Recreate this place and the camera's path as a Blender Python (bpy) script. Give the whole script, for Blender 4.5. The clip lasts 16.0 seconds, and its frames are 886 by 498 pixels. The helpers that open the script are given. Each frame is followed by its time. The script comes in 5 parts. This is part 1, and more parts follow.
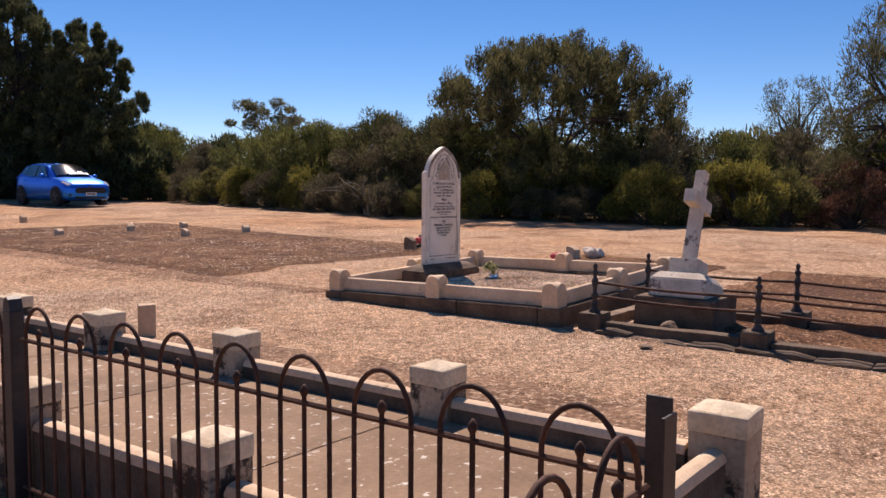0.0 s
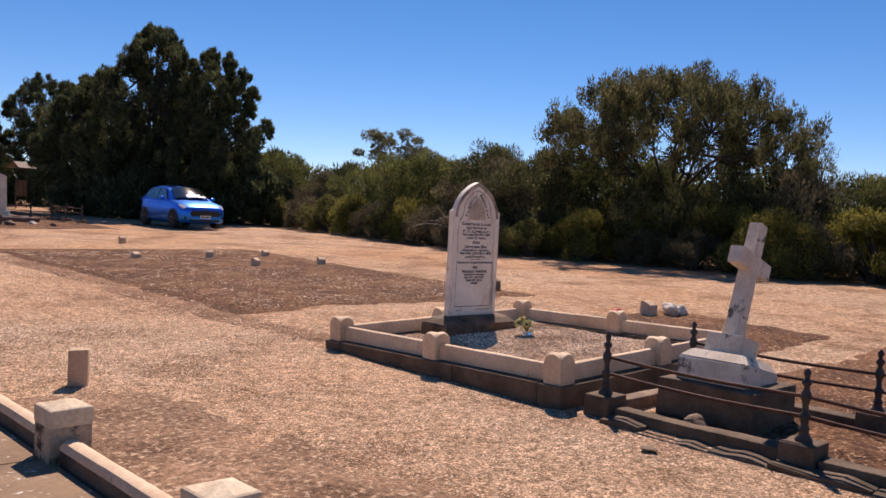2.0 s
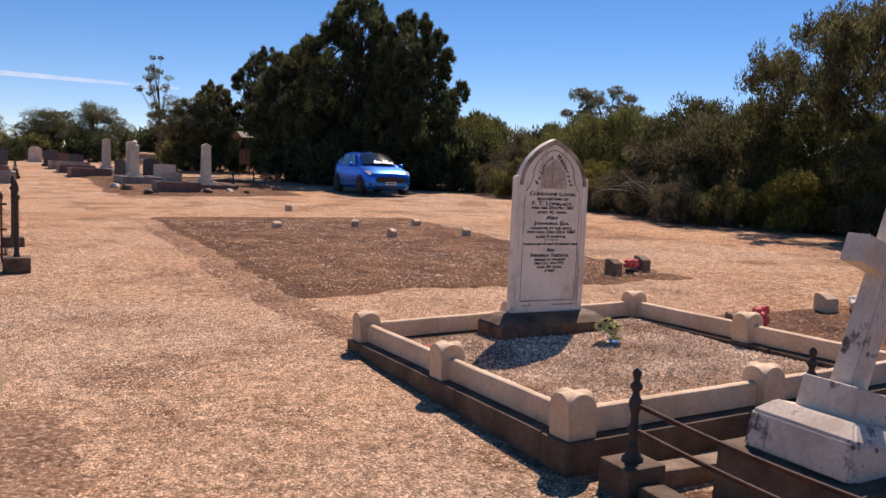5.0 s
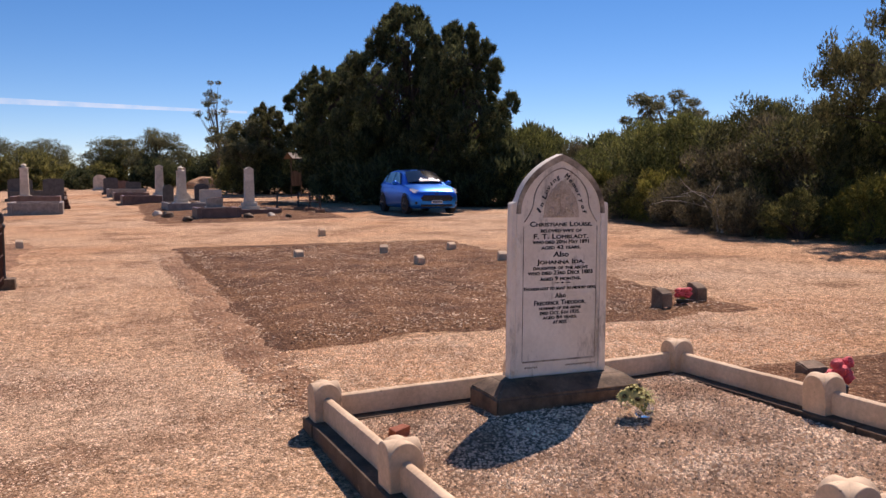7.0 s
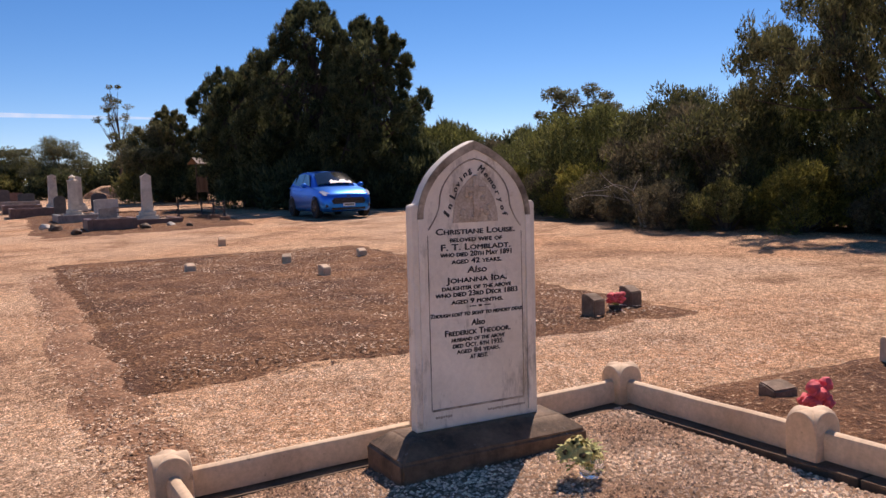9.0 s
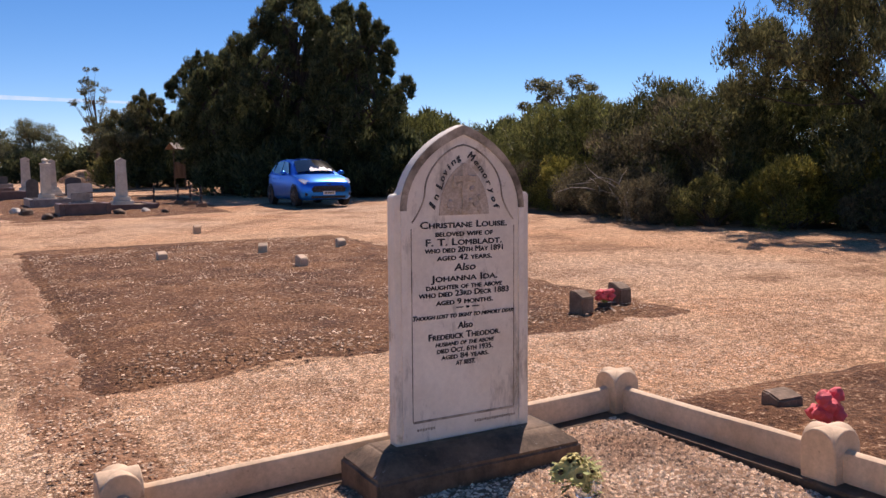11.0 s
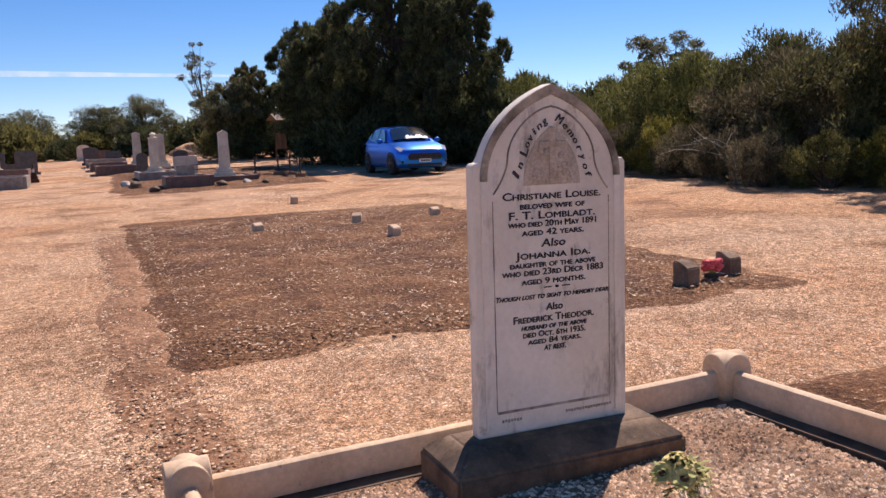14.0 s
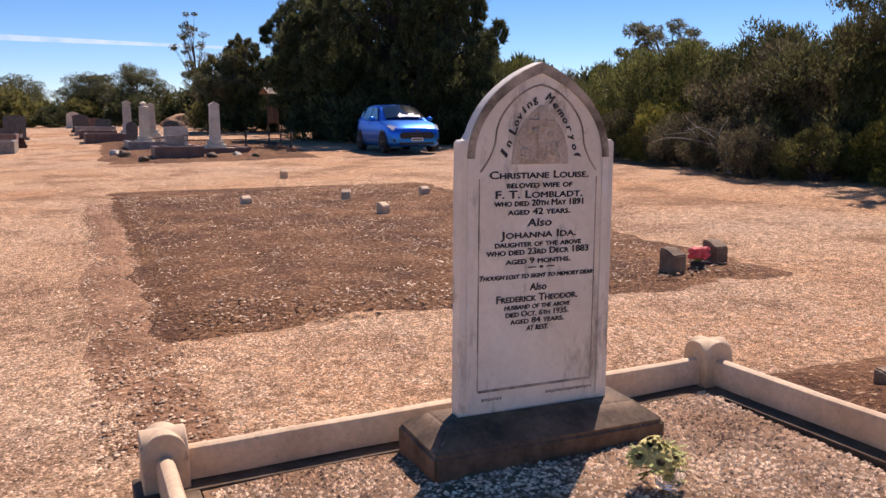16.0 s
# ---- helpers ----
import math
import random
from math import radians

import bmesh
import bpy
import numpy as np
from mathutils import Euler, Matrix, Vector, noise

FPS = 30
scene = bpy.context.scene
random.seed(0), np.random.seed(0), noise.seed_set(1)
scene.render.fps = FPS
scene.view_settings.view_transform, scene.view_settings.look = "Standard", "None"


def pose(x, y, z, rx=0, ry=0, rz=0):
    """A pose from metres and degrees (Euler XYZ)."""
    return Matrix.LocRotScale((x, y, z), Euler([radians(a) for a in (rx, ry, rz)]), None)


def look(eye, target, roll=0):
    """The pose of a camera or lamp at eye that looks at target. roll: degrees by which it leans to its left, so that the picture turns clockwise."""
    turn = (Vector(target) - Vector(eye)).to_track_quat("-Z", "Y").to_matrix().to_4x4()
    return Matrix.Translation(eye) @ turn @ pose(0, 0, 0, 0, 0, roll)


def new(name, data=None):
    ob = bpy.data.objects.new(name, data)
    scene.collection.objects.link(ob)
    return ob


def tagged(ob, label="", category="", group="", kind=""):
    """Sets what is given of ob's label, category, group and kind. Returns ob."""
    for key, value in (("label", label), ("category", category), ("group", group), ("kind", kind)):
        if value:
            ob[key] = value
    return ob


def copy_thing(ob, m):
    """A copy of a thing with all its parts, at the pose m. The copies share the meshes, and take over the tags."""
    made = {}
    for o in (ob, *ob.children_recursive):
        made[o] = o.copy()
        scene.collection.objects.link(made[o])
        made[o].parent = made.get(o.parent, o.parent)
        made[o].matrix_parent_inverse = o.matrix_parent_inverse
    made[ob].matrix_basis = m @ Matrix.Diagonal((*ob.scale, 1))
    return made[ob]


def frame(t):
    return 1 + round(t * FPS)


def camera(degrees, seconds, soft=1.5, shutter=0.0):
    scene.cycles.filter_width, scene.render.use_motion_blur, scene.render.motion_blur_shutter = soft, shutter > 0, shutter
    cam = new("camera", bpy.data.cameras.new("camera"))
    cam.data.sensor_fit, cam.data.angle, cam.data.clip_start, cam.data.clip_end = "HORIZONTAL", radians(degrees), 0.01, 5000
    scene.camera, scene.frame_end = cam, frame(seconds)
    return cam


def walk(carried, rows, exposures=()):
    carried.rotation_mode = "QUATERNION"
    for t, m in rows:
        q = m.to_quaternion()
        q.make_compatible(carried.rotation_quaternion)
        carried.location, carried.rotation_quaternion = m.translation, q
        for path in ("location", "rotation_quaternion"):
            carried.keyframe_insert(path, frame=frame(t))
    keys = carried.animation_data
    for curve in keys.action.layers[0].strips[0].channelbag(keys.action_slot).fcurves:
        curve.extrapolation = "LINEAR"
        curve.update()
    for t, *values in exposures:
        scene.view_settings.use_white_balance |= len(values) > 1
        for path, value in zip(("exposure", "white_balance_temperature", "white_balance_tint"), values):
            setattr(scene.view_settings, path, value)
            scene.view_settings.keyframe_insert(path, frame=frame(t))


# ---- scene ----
cam = camera(55.3, 16.0)
PATH = [
    (0, (-8.26, -6.129, 1.237), (-6.658, -4.941, 1.087), 0.4),
    (0.5, (-7.814, -6.187, 1.269), (-6.312, -4.874, 1.129), 0.8),
    (1, (-7.331, -6.243, 1.296), (-5.832, -4.922, 1.207), 1.1),
    (1.5, (-6.878, -6.267, 1.315), (-5.46, -4.859, 1.232), 2.2),
    (2, (-6.434, -6.277, 1.345), (-5.056, -4.829, 1.264), 2.7),
    (2.5, (-5.948, -6.308, 1.358), (-4.639, -4.799, 1.244), 2.4),
    (3, (-5.503, -6.238, 1.362), (-4.253, -4.683, 1.227), 1.9),
    (3.5, (-5.088, -6.157, 1.388), (-3.897, -4.556, 1.252), 1.7),
    (4, (-4.703, -6.011, 1.406), (-3.613, -4.341, 1.258), 2.5),
    (6.5, (-3.024, -4.992, 1.505), (-2.217, -3.173, 1.306), 0.1),
    (7, (-2.774, -4.646, 1.533), (-1.992, -2.812, 1.373), -0.0),
    (7.5, (-2.534, -4.359, 1.535), (-1.791, -2.507, 1.4), -0.6),
    (8, (-2.371, -4.092, 1.539), (-1.546, -2.274, 1.417), -1.7),
    (8.5, (-2.229, -3.818, 1.523), (-1.309, -2.048, 1.377), -2.3),
    (11, (-1.942, -3.237, 1.504), (-0.952, -1.509, 1.318), -0.8),
    (11.5, (-1.971, -3.224, 1.503), (-0.967, -1.502, 1.347), 0.5),
    (12, (-1.988, -3.187, 1.495), (-0.965, -1.474, 1.366), 1.5),
    (12.5, (-1.954, -3.148, 1.487), (-0.928, -1.442, 1.301), 0.3),
    (13, (-1.903, -3.099, 1.484), (-0.904, -1.383, 1.247), -0.5),
    (13.5, (-1.788, -3.022, 1.504), (-0.909, -1.243, 1.256), -1.4),
    (14, (-1.718, -2.965, 1.505), (-0.945, -1.139, 1.245), -2.2),
    (14.5, (-1.71, -2.963, 1.491), (-0.917, -1.15, 1.199), -1.3),
    (15, (-1.715, -2.957, 1.484), (-0.917, -1.15, 1.173), -0.3),
    (15.5, (-1.707, -2.97, 1.49), (-0.921, -1.157, 1.18), -0.1),
    (16, (-1.693, -2.951, 1.484), (-0.9, -1.141, 1.179), -0.1),
]
walk(cam, [(t, look(eye, target, roll)) for t, eye, target, roll in PATH], ((0, 0.18, 7150, 27), (8, 0.16, 7100, 27), (12, 0.30, 6980, 27), (16, 0.34, 6980, 27)))

# ---- world and sun ----
world = bpy.data.worlds.new("sky")
scene.world = world
world.use_nodes = True
wn = world.node_tree
sky = wn.nodes.new("ShaderNodeTexSky")
sky.sky_type, sky.sun_disc = "NISHITA", False
sky.sun_elevation, sky.sun_rotation = radians(50), radians(45)
sky.altitude, sky.air_density, sky.dust_density, sky.ozone_density = 3300.0, 1.0, 0.0, 3.5
deep = wn.nodes.new("ShaderNodeHueSaturation")
deep.inputs["Saturation"].default_value = 1.28
wn.links.new(sky.outputs[0], deep.inputs["Color"])
wn.links.new(deep.outputs[0], wn.nodes["Background"].inputs[0])
wn.nodes["Background"].inputs[1].default_value = 0.104
sun = new("sun", bpy.data.lights.new("sun", "SUN"))
sun.data.energy, sun.data.angle, sun.data.color = 5.0, radians(0.53), (1.0, 0.94, 0.84)
sun.matrix_world = look((0.94 * 30, 0.95 * 30, 1.6 * 30), (0, 0, 0))
scene.view_settings.exposure = 0.0


# ---- materials ----
def ramp(nt, fac, stops):
    r = nt.nodes.new("ShaderNodeValToRGB")
    el = r.color_ramp.elements
    while len(el) < len(stops):
        el.new(0.5)
    for e, (p, c) in zip(el, stops):
        e.position, e.color = p, (*c, 1)
    nt.links.new(fac, r.inputs[0])
    return r.outputs[0]


def tex(nt, vec, scale, detail=4, rough=0.6, kind="noise"):
    n = nt.nodes.new("ShaderNodeTexNoise" if kind == "noise" else "ShaderNodeTexVoronoi")
    n.inputs["Scale"].default_value = scale
    if kind == "noise":
        n.inputs["Detail"].default_value, n.inputs["Roughness"].default_value = detail, rough
    nt.links.new(vec, n.inputs["Vector"])
    return n


def blend(nt, fac, a, b, mode="MIX"):
    m = nt.nodes.new("ShaderNodeMix")
    m.data_type, m.blend_type = "RGBA", mode
    for sock, val in ((m.inputs[0], fac), (m.inputs[6], a), (m.inputs[7], b)):
        if isinstance(val, (int, float)):
            sock.default_value = val
        elif isinstance(val, tuple):
            sock.default_value = (*val, 1)
        else:
            nt.links.new(val, sock)
    return m.outputs[2]


def mat(name, c1, c2, scale=4.0, rough=0.85, fine=60.0, bump=0.25, dist=0.004, metal=0.0, spots=None, island=0.0, coat=0.0, stretch=(1, 1, 1), grit=0.25, streak=None):
    """Two colours mixed by broad noise, grain by fine noise, optional spots (colour, scale, threshold)."""
    m = bpy.data.materials.new(name)
    m.use_nodes = True
    nt = m.node_tree
    b = nt.nodes["Principled BSDF"]
    co = nt.nodes.new("ShaderNodeTexCoord")
    mp = nt.nodes.new("ShaderNodeMapping")
    mp.inputs["Scale"].default_value = stretch
    info = nt.nodes.new("ShaderNodeObjectInfo")
    sh = nt.nodes.new("ShaderNodeMath")
    sh.operation = "MULTIPLY"
    sh.inputs[1].default_value = 37.0
    nt.links.new(info.outputs["Random"], sh.inputs[0])
    nt.links.new(sh.outputs[0], mp.inputs["Location"])
    nt.links.new(co.outputs["Object"], mp.inputs["Vector"])
    v = mp.outputs[0]
    broad = tex(nt, v, scale, 5, 0.65)
    grain = tex(nt, v, fine, 3, 0.7)
    col = ramp(nt, broad.outputs[0], [(0.35, c1), (0.65, c2)])
    g = ramp(nt, grain.outputs[0], [(0.25, (1 - grit,) * 3), (0.75, (1 + grit * 0.8,) * 3)])
    col = blend(nt, 1.0, col, g, "MULTIPLY")
    if spots:
        s = tex(nt, v, spots[1], 5, 0.75)
        f = ramp(nt, s.outputs[0], [(spots[2], (0, 0, 0)), (spots[2] + 0.08, (1, 1, 1))])
        col = blend(nt, f, col, spots[0])
    if streak:
        mp2 = nt.nodes.new("ShaderNodeMapping")
        mp2.inputs["Scale"].default_value = (1, 1, 0.3)
        nt.links.new(co.outputs["Object"], mp2.inputs["Vector"])
        s2 = tex(nt, mp2.outputs[0], streak[1], 7, 0.72)
        f2 = ramp(nt, s2.outputs[0], [(streak[2], (0, 0, 0)), (streak[2] + 0.16, (streak[3],) * 3)])
        col = blend(nt, f2, col, streak[0])
    if island:
        geo = nt.nodes.new("ShaderNodeNewGeometry")
        r = ramp(nt, geo.outputs["Random Per Island"], [(0, (1 - island,) * 3), (1, (1 + island,) * 3)])
        col = blend(nt, 1.0, col, r, "MULTIPLY")
    nt.links.new(col, b.inputs["Base Color"])
    b.inputs["Roughness"].default_value, b.inputs["Metallic"].default_value = rough, metal
    b.inputs["Coat Weight"].default_value = coat
    b.inputs["Specular IOR Level"].default_value = 0.3 if rough > 0.6 else 0.5
    if bump:
        bp = nt.nodes.new("ShaderNodeBump")
        bp.inputs["Strength"].default_value, bp.inputs["Distance"].default_value = bump, dist
        nt.links.new(grain.outputs[0], bp.inputs["Height"])
        nt.links.new(bp.outputs[0], b.inputs["Normal"])
    return m


def leaf_mat(name, c1, c2, glow=0.25):
    m = bpy.data.materials.new(name)
    m.use_nodes = True
    nt = m.node_tree
    b = nt.nodes["Principled BSDF"]
    geo = nt.nodes.new("ShaderNodeNewGeometry")
    co = nt.nodes.new("ShaderNodeTexCoord")
    n = tex(nt, co.outputs["Object"], 1.7, 4)
    r1 = ramp(nt, geo.outputs["Random Per Island"], [(0, c1), (1, c2)])
    g = ramp(nt, n.outputs[0], [(0.33, (0.5, 0.52, 0.5)), (0.67, (1.45, 1.38, 1.2))])
    col = blend(nt, 1.0, r1, g, "MULTIPLY")
    nt.links.new(col, b.inputs["Base Color"])
    b.inputs["Roughness"].default_value, b.inputs["Specular IOR Level"].default_value = 0.65, 0.25
    tr = nt.nodes.new("ShaderNodeBsdfTranslucent")
    nt.links.new(col, tr.inputs[0])
    mx = nt.nodes.new("ShaderNodeMixShader")
    mx.inputs[0].default_value = glow
    out = nt.nodes["Material Output"]
    nt.links.new(b.outputs[0], mx.inputs[1])
    nt.links.new(tr.outputs[0], mx.inputs[2])
    nt.links.new(mx.outputs[0], out.inputs[0])
    return m


def plain(name, c, rough=0.5, metal=0.0, coat=0.0):
    m = bpy.data.materials.new(name)
    m.use_nodes = True
    b = m.node_tree.nodes["Principled BSDF"]
    b.inputs["Base Color"].default_value = (*c, 1)
    b.inputs["Roughness"].default_value, b.inputs["Metallic"].default_value = rough, metal
    b.inputs["Coat Weight"].default_value = coat
    return m


def ground_mat():
    m = bpy.data.materials.new("gravel ground")
    m.use_nodes = True
    nt = m.node_tree
    b = nt.nodes["Principled BSDF"]
    v = nt.nodes.new("ShaderNodeTexCoord").outputs["Object"]
    big = tex(nt, v, 0.16, 6, 0.6)
    mid = tex(nt, v, 0.75, 6, 0.65)
    fine = tex(nt, v, 55, 4, 0.85)
    coarse = tex(nt, v, 13, 5, 0.7)
    peb = tex(nt, v, 46, kind="voronoi")
    col = ramp(nt, big.outputs[0], [(0.36, (0.55, 0.315, 0.175)), (0.48, (0.62, 0.41, 0.255)), (0.62, (0.56, 0.40, 0.275))])
    f = ramp(nt, mid.outputs[0], [(0.49, (0, 0, 0)), (0.63, (0.85, 0.85, 0.85))])
    col = blend(nt, f, col, (0.31, 0.18, 0.105))
    g = ramp(nt, fine.outputs[0], [(0.36, (0.28, 0.24, 0.21)), (0.64, (1.6, 1.6, 1.6))])
    col = blend(nt, 1.0, col, g, "MULTIPLY")
    g2 = ramp(nt, coarse.outputs[0], [(0.39, (0.6, 0.57, 0.54)), (0.61, (1.25, 1.25, 1.25))])
    col = blend(nt, 1.0, col, g2, "MULTIPLY")
    hue = ramp(nt, peb.outputs["Color"], [(0.0, (0.55, 0.5, 0.46)), (1.0, (1.4, 1.4, 1.4))])
    col = blend(nt, 0.9, col, hue, "MULTIPLY")
    nt.links.new(col, b.inputs["Base Color"])
    b.inputs["Roughness"].default_value, b.inputs["Specular IOR Level"].default_value = 0.95, 0.15
    bp = nt.nodes.new("ShaderNodeBump")
    bp.inputs["Strength"].default_value, bp.inputs["Distance"].default_value = 1.0, 0.018
    nt.links.new(fine.outputs[0], bp.inputs["Height"])
    bp2 = nt.nodes.new("ShaderNodeBump")
    bp2.invert = True
    bp2.inputs["Strength"].default_value, bp2.inputs["Distance"].default_value = 0.8, 0.012
    nt.links.new(peb.outputs["Distance"], bp2.inputs["Height"])
    nt.links.new(bp.outputs[0], bp2.inputs["Normal"])
    nt.links.new(bp2.outputs[0], b.inputs["Normal"])
    return m


M_GROUND = ground_mat()
M_SOIL = mat("dark soil", (0.10, 0.039, 0.016), (0.25, 0.116, 0.049), 1.1, 0.95, 24, 1.0, 0.05, spots=((0.60, 0.42, 0.265), 24.0, 0.575), grit=0.85)
M_EARTH = mat("bare red earth", (0.18, 0.085, 0.042), (0.37, 0.20, 0.108), 1.6, 0.95, 22, 1.0, 0.03, spots=((0.58, 0.40, 0.26), 24.0, 0.57), grit=0.65)
M_EARTHG = mat("dark earth and gravel", (0.15, 0.078, 0.041), (0.35, 0.205, 0.118), 1.3, 0.95, 24, 1.0, 0.03, spots=((0.56, 0.385, 0.25), 22.0, 0.53), grit=0.7)
M_VERGE = mat("leaf litter", (0.14, 0.085, 0.05), (0.30, 0.18, 0.10), 1.1, 0.95, 26, 0.9, 0.02)
M_PEB = mat("pebbles", (0.60, 0.40, 0.25), (0.84, 0.63, 0.44), 3.0, 0.9, 90, 0.2, island=0.6)
M_PEBG = mat("quartz gravel", (0.38, 0.225, 0.13), (0.84, 0.64, 0.45), 1.6, 0.85, 90, 0.2, island=0.7)
M_CLOD = mat("soil clods", (0.15, 0.068, 0.03), (0.36, 0.19, 0.092), 2.0, 0.95, 60, 0.3, island=0.6)
M_MARBLE = mat("weathered white marble", (0.76, 0.67, 0.545), (0.88, 0.80, 0.685), 2.6, 0.6, 40, 0.06, 0.002, spots=((0.52, 0.42, 0.30), 3.6, 0.61), grit=0.07, streak=((0.20, 0.15, 0.10), 6.0, 0.535, 0.8))
M_MARBLED = mat("grimy marble moulding", (0.13, 0.10, 0.07), (0.55, 0.455, 0.345), 6.0, 0.75, 30, 0.15, 0.003, spots=((0.12, 0.09, 0.062), 8.0, 0.57), grit=0.2)
M_RELIEF = mat("stained carved marble", (0.42, 0.33, 0.24), (0.64, 0.54, 0.43), 9.0, 0.8, 80, 0.3, 0.003)
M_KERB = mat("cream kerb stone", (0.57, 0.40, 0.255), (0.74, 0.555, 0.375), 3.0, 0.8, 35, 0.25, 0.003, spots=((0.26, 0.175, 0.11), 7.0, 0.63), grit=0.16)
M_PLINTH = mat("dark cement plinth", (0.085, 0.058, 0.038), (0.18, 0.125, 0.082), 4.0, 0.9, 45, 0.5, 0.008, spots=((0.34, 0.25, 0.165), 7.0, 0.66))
M_SAND = mat("brown sandstone", (0.065, 0.046, 0.031), (0.23, 0.15, 0.092), 4.0, 0.8, 40, 0.4, 0.006, spots=((0.55, 0.51, 0.45), 9.0, 0.635))
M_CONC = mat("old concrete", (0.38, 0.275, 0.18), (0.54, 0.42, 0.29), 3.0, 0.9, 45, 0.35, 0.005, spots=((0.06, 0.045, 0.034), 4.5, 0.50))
# Paler than the concrete: sun on the post tops is put into this colour.
M_CAP_LIT = mat("cement cap paled as sunlit", (0.58, 0.45, 0.30), (0.76, 0.63, 0.45), 4.0, 0.85, 45, 0.3, 0.004, spots=((0.30, 0.22, 0.15), 6.0, 0.62))
M_SLAB = mat("lichened slab", (0.19, 0.12, 0.07), (0.31, 0.20, 0.12), 1.5, 0.85, 40, 0.3, 0.004, spots=((0.72, 0.66, 0.56), 15.0, 0.595), grit=0.2)
M_BLOCK = mat("reddish stone block", (0.24, 0.125, 0.07), (0.38, 0.22, 0.13), 7.0, 0.9, 45, 0.4, 0.005)
M_SLANT = mat("brown marker stone", (0.15, 0.10, 0.065), (0.30, 0.21, 0.14), 7.0, 0.85, 45, 0.3, 0.004, spots=((0.46, 0.36, 0.26), 9.0, 0.62))
M_WHITE = mat("flaking white paint", (0.60, 0.49, 0.37), (0.82, 0.71, 0.57), 5.0, 0.75, 40, 0.2, 0.003, spots=((0.17, 0.13, 0.092), 5.0, 0.565), grit=0.1)
M_IRON = mat("rusted iron", (0.040, 0.018, 0.011), (0.115, 0.048, 0.027), 9.0, 0.75, 70, 0.4, 0.003)
M_IRONB = mat("black cast iron", (0.022, 0.019, 0.018), (0.05, 0.038, 0.032), 9.0, 0.55, 70, 0.3, 0.002)
M_GREY = mat("grey granite", (0.20, 0.17, 0.145), (0.34, 0.295, 0.25), 6.0, 0.5, 90, 0.1)
M_RED = mat("red brown granite", (0.13, 0.072, 0.053), (0.21, 0.12, 0.09), 5.0, 0.5, 90, 0.15)
M_DARK = mat("dark granite", (0.05, 0.042, 0.04), (0.10, 0.085, 0.08), 6.0, 0.35, 90, 0.05)
M_PALE = mat("pale monument stone", (0.54, 0.46, 0.36), (0.74, 0.65, 0.53), 3.0, 0.7, 50, 0.2, spots=((0.28, 0.23, 0.175), 4.0, 0.62))
M_LEAD = plain("lead lettering", (0.035, 0.03, 0.028), 0.6)
M_BARK = mat("dark bark", (0.055, 0.042, 0.034), (0.11, 0.085, 0.068), 7.0, 0.95, 25, 0.8, 0.02, stretch=(1, 1, 0.2))
M_BARKG = mat("grey dead wood", (0.32, 0.29, 0.25), (0.52, 0.48, 0.43), 7.0, 0.9, 30, 0.5, 0.01)
M_CYP = leaf_mat("cypress foliage", (0.052, 0.060, 0.028), (0.195, 0.185, 0.09), 0.45)
M_CYPD = leaf_mat("dark cypress foliage", (0.036, 0.048, 0.024), (0.14, 0.158, 0.078), 0.42)
M_OLIVE = leaf_mat("olive scrub foliage", (0.08, 0.084, 0.03), (0.25, 0.235, 0.09), 0.5)
M_LIME = leaf_mat("yellow green foliage", (0.115, 0.112, 0.024), (0.30, 0.275, 0.075), 0.5)
M_GREYF = leaf_mat("grey scrub foliage", (0.062, 0.057, 0.038), (0.185, 0.162, 0.105), 0.42)
M_SCRUB = leaf_mat("tall olive scrub foliage", (0.062, 0.074, 0.025), (0.21, 0.22, 0.078), 0.42)
M_SCRUBD = leaf_mat("tall dark scrub foliage", (0.042, 0.05, 0.022), (0.15, 0.15, 0.068), 0.38)
M_RUST = leaf_mat("rusty dry foliage", (0.10, 0.05, 0.035), (0.22, 0.11, 0.075))
M_GUM = leaf_mat("eucalypt foliage", (0.09, 0.10, 0.055), (0.21, 0.21, 0.125), 0.4)
M_PAINT = plain("metallic blue paint", (0.0, 0.20, 0.78), 0.32, 0.72, 0.15)
M_GLASS = plain("tinted car glass", (0.012, 0.014, 0.016), 0.09, 0.0, 1.0)
M_BLACK = plain("black plastic", (0.014, 0.014, 0.015), 0.5)
M_TYRE = plain("tyre rubber", (0.02, 0.019, 0.018), 0.85)
M_RIM = plain("alloy rim", (0.09, 0.09, 0.095), 0.4, 0.8)
M_LAMP = plain("headlight lens", (0.75, 0.77, 0.8), 0.08, 0.3, 1.0)
M_PLATE = plain("number plate", (0.8, 0.8, 0.78), 0.4)
# Plain white that stands in for sun glare on the car glass.
M_GLARE = plain("white windscreen glare", (0.85, 0.85, 0.83), 0.6)
M_PINK = plain("faded red silk", (0.78, 0.11, 0.12), 0.7)
M_PETAL = plain("dry cream petals", (0.56, 0.47, 0.17), 0.8)
M_STEM = plain("faded green stems", (0.24, 0.26, 0.05), 0.7)
M_SEED = plain("brown flower centre", (0.06, 0.035, 0.015), 0.9)
M_JAR = plain("clear glass jar", (0.9, 0.95, 0.95), 0.04)
M_JAR.node_tree.nodes["Principled BSDF"].inputs["Transmission Weight"].default_value = 0.9
M_TIN = mat("weathered tin roof", (0.10, 0.068, 0.05), (0.18, 0.125, 0.095), 6, 0.7, 40, 0.2)
M_WOOD = mat("grey timber", (0.075, 0.058, 0.045), (0.14, 0.11, 0.085), 6, 0.9, 40, 0.4, stretch=(1, 1, 0.15))


# ---- building helpers ----
def ground_z(x, y):
    return 0.017 * max(-9.0, min(12.0, x + 1.4)) + 0.012 * max(-8.0, min(60.0, y))


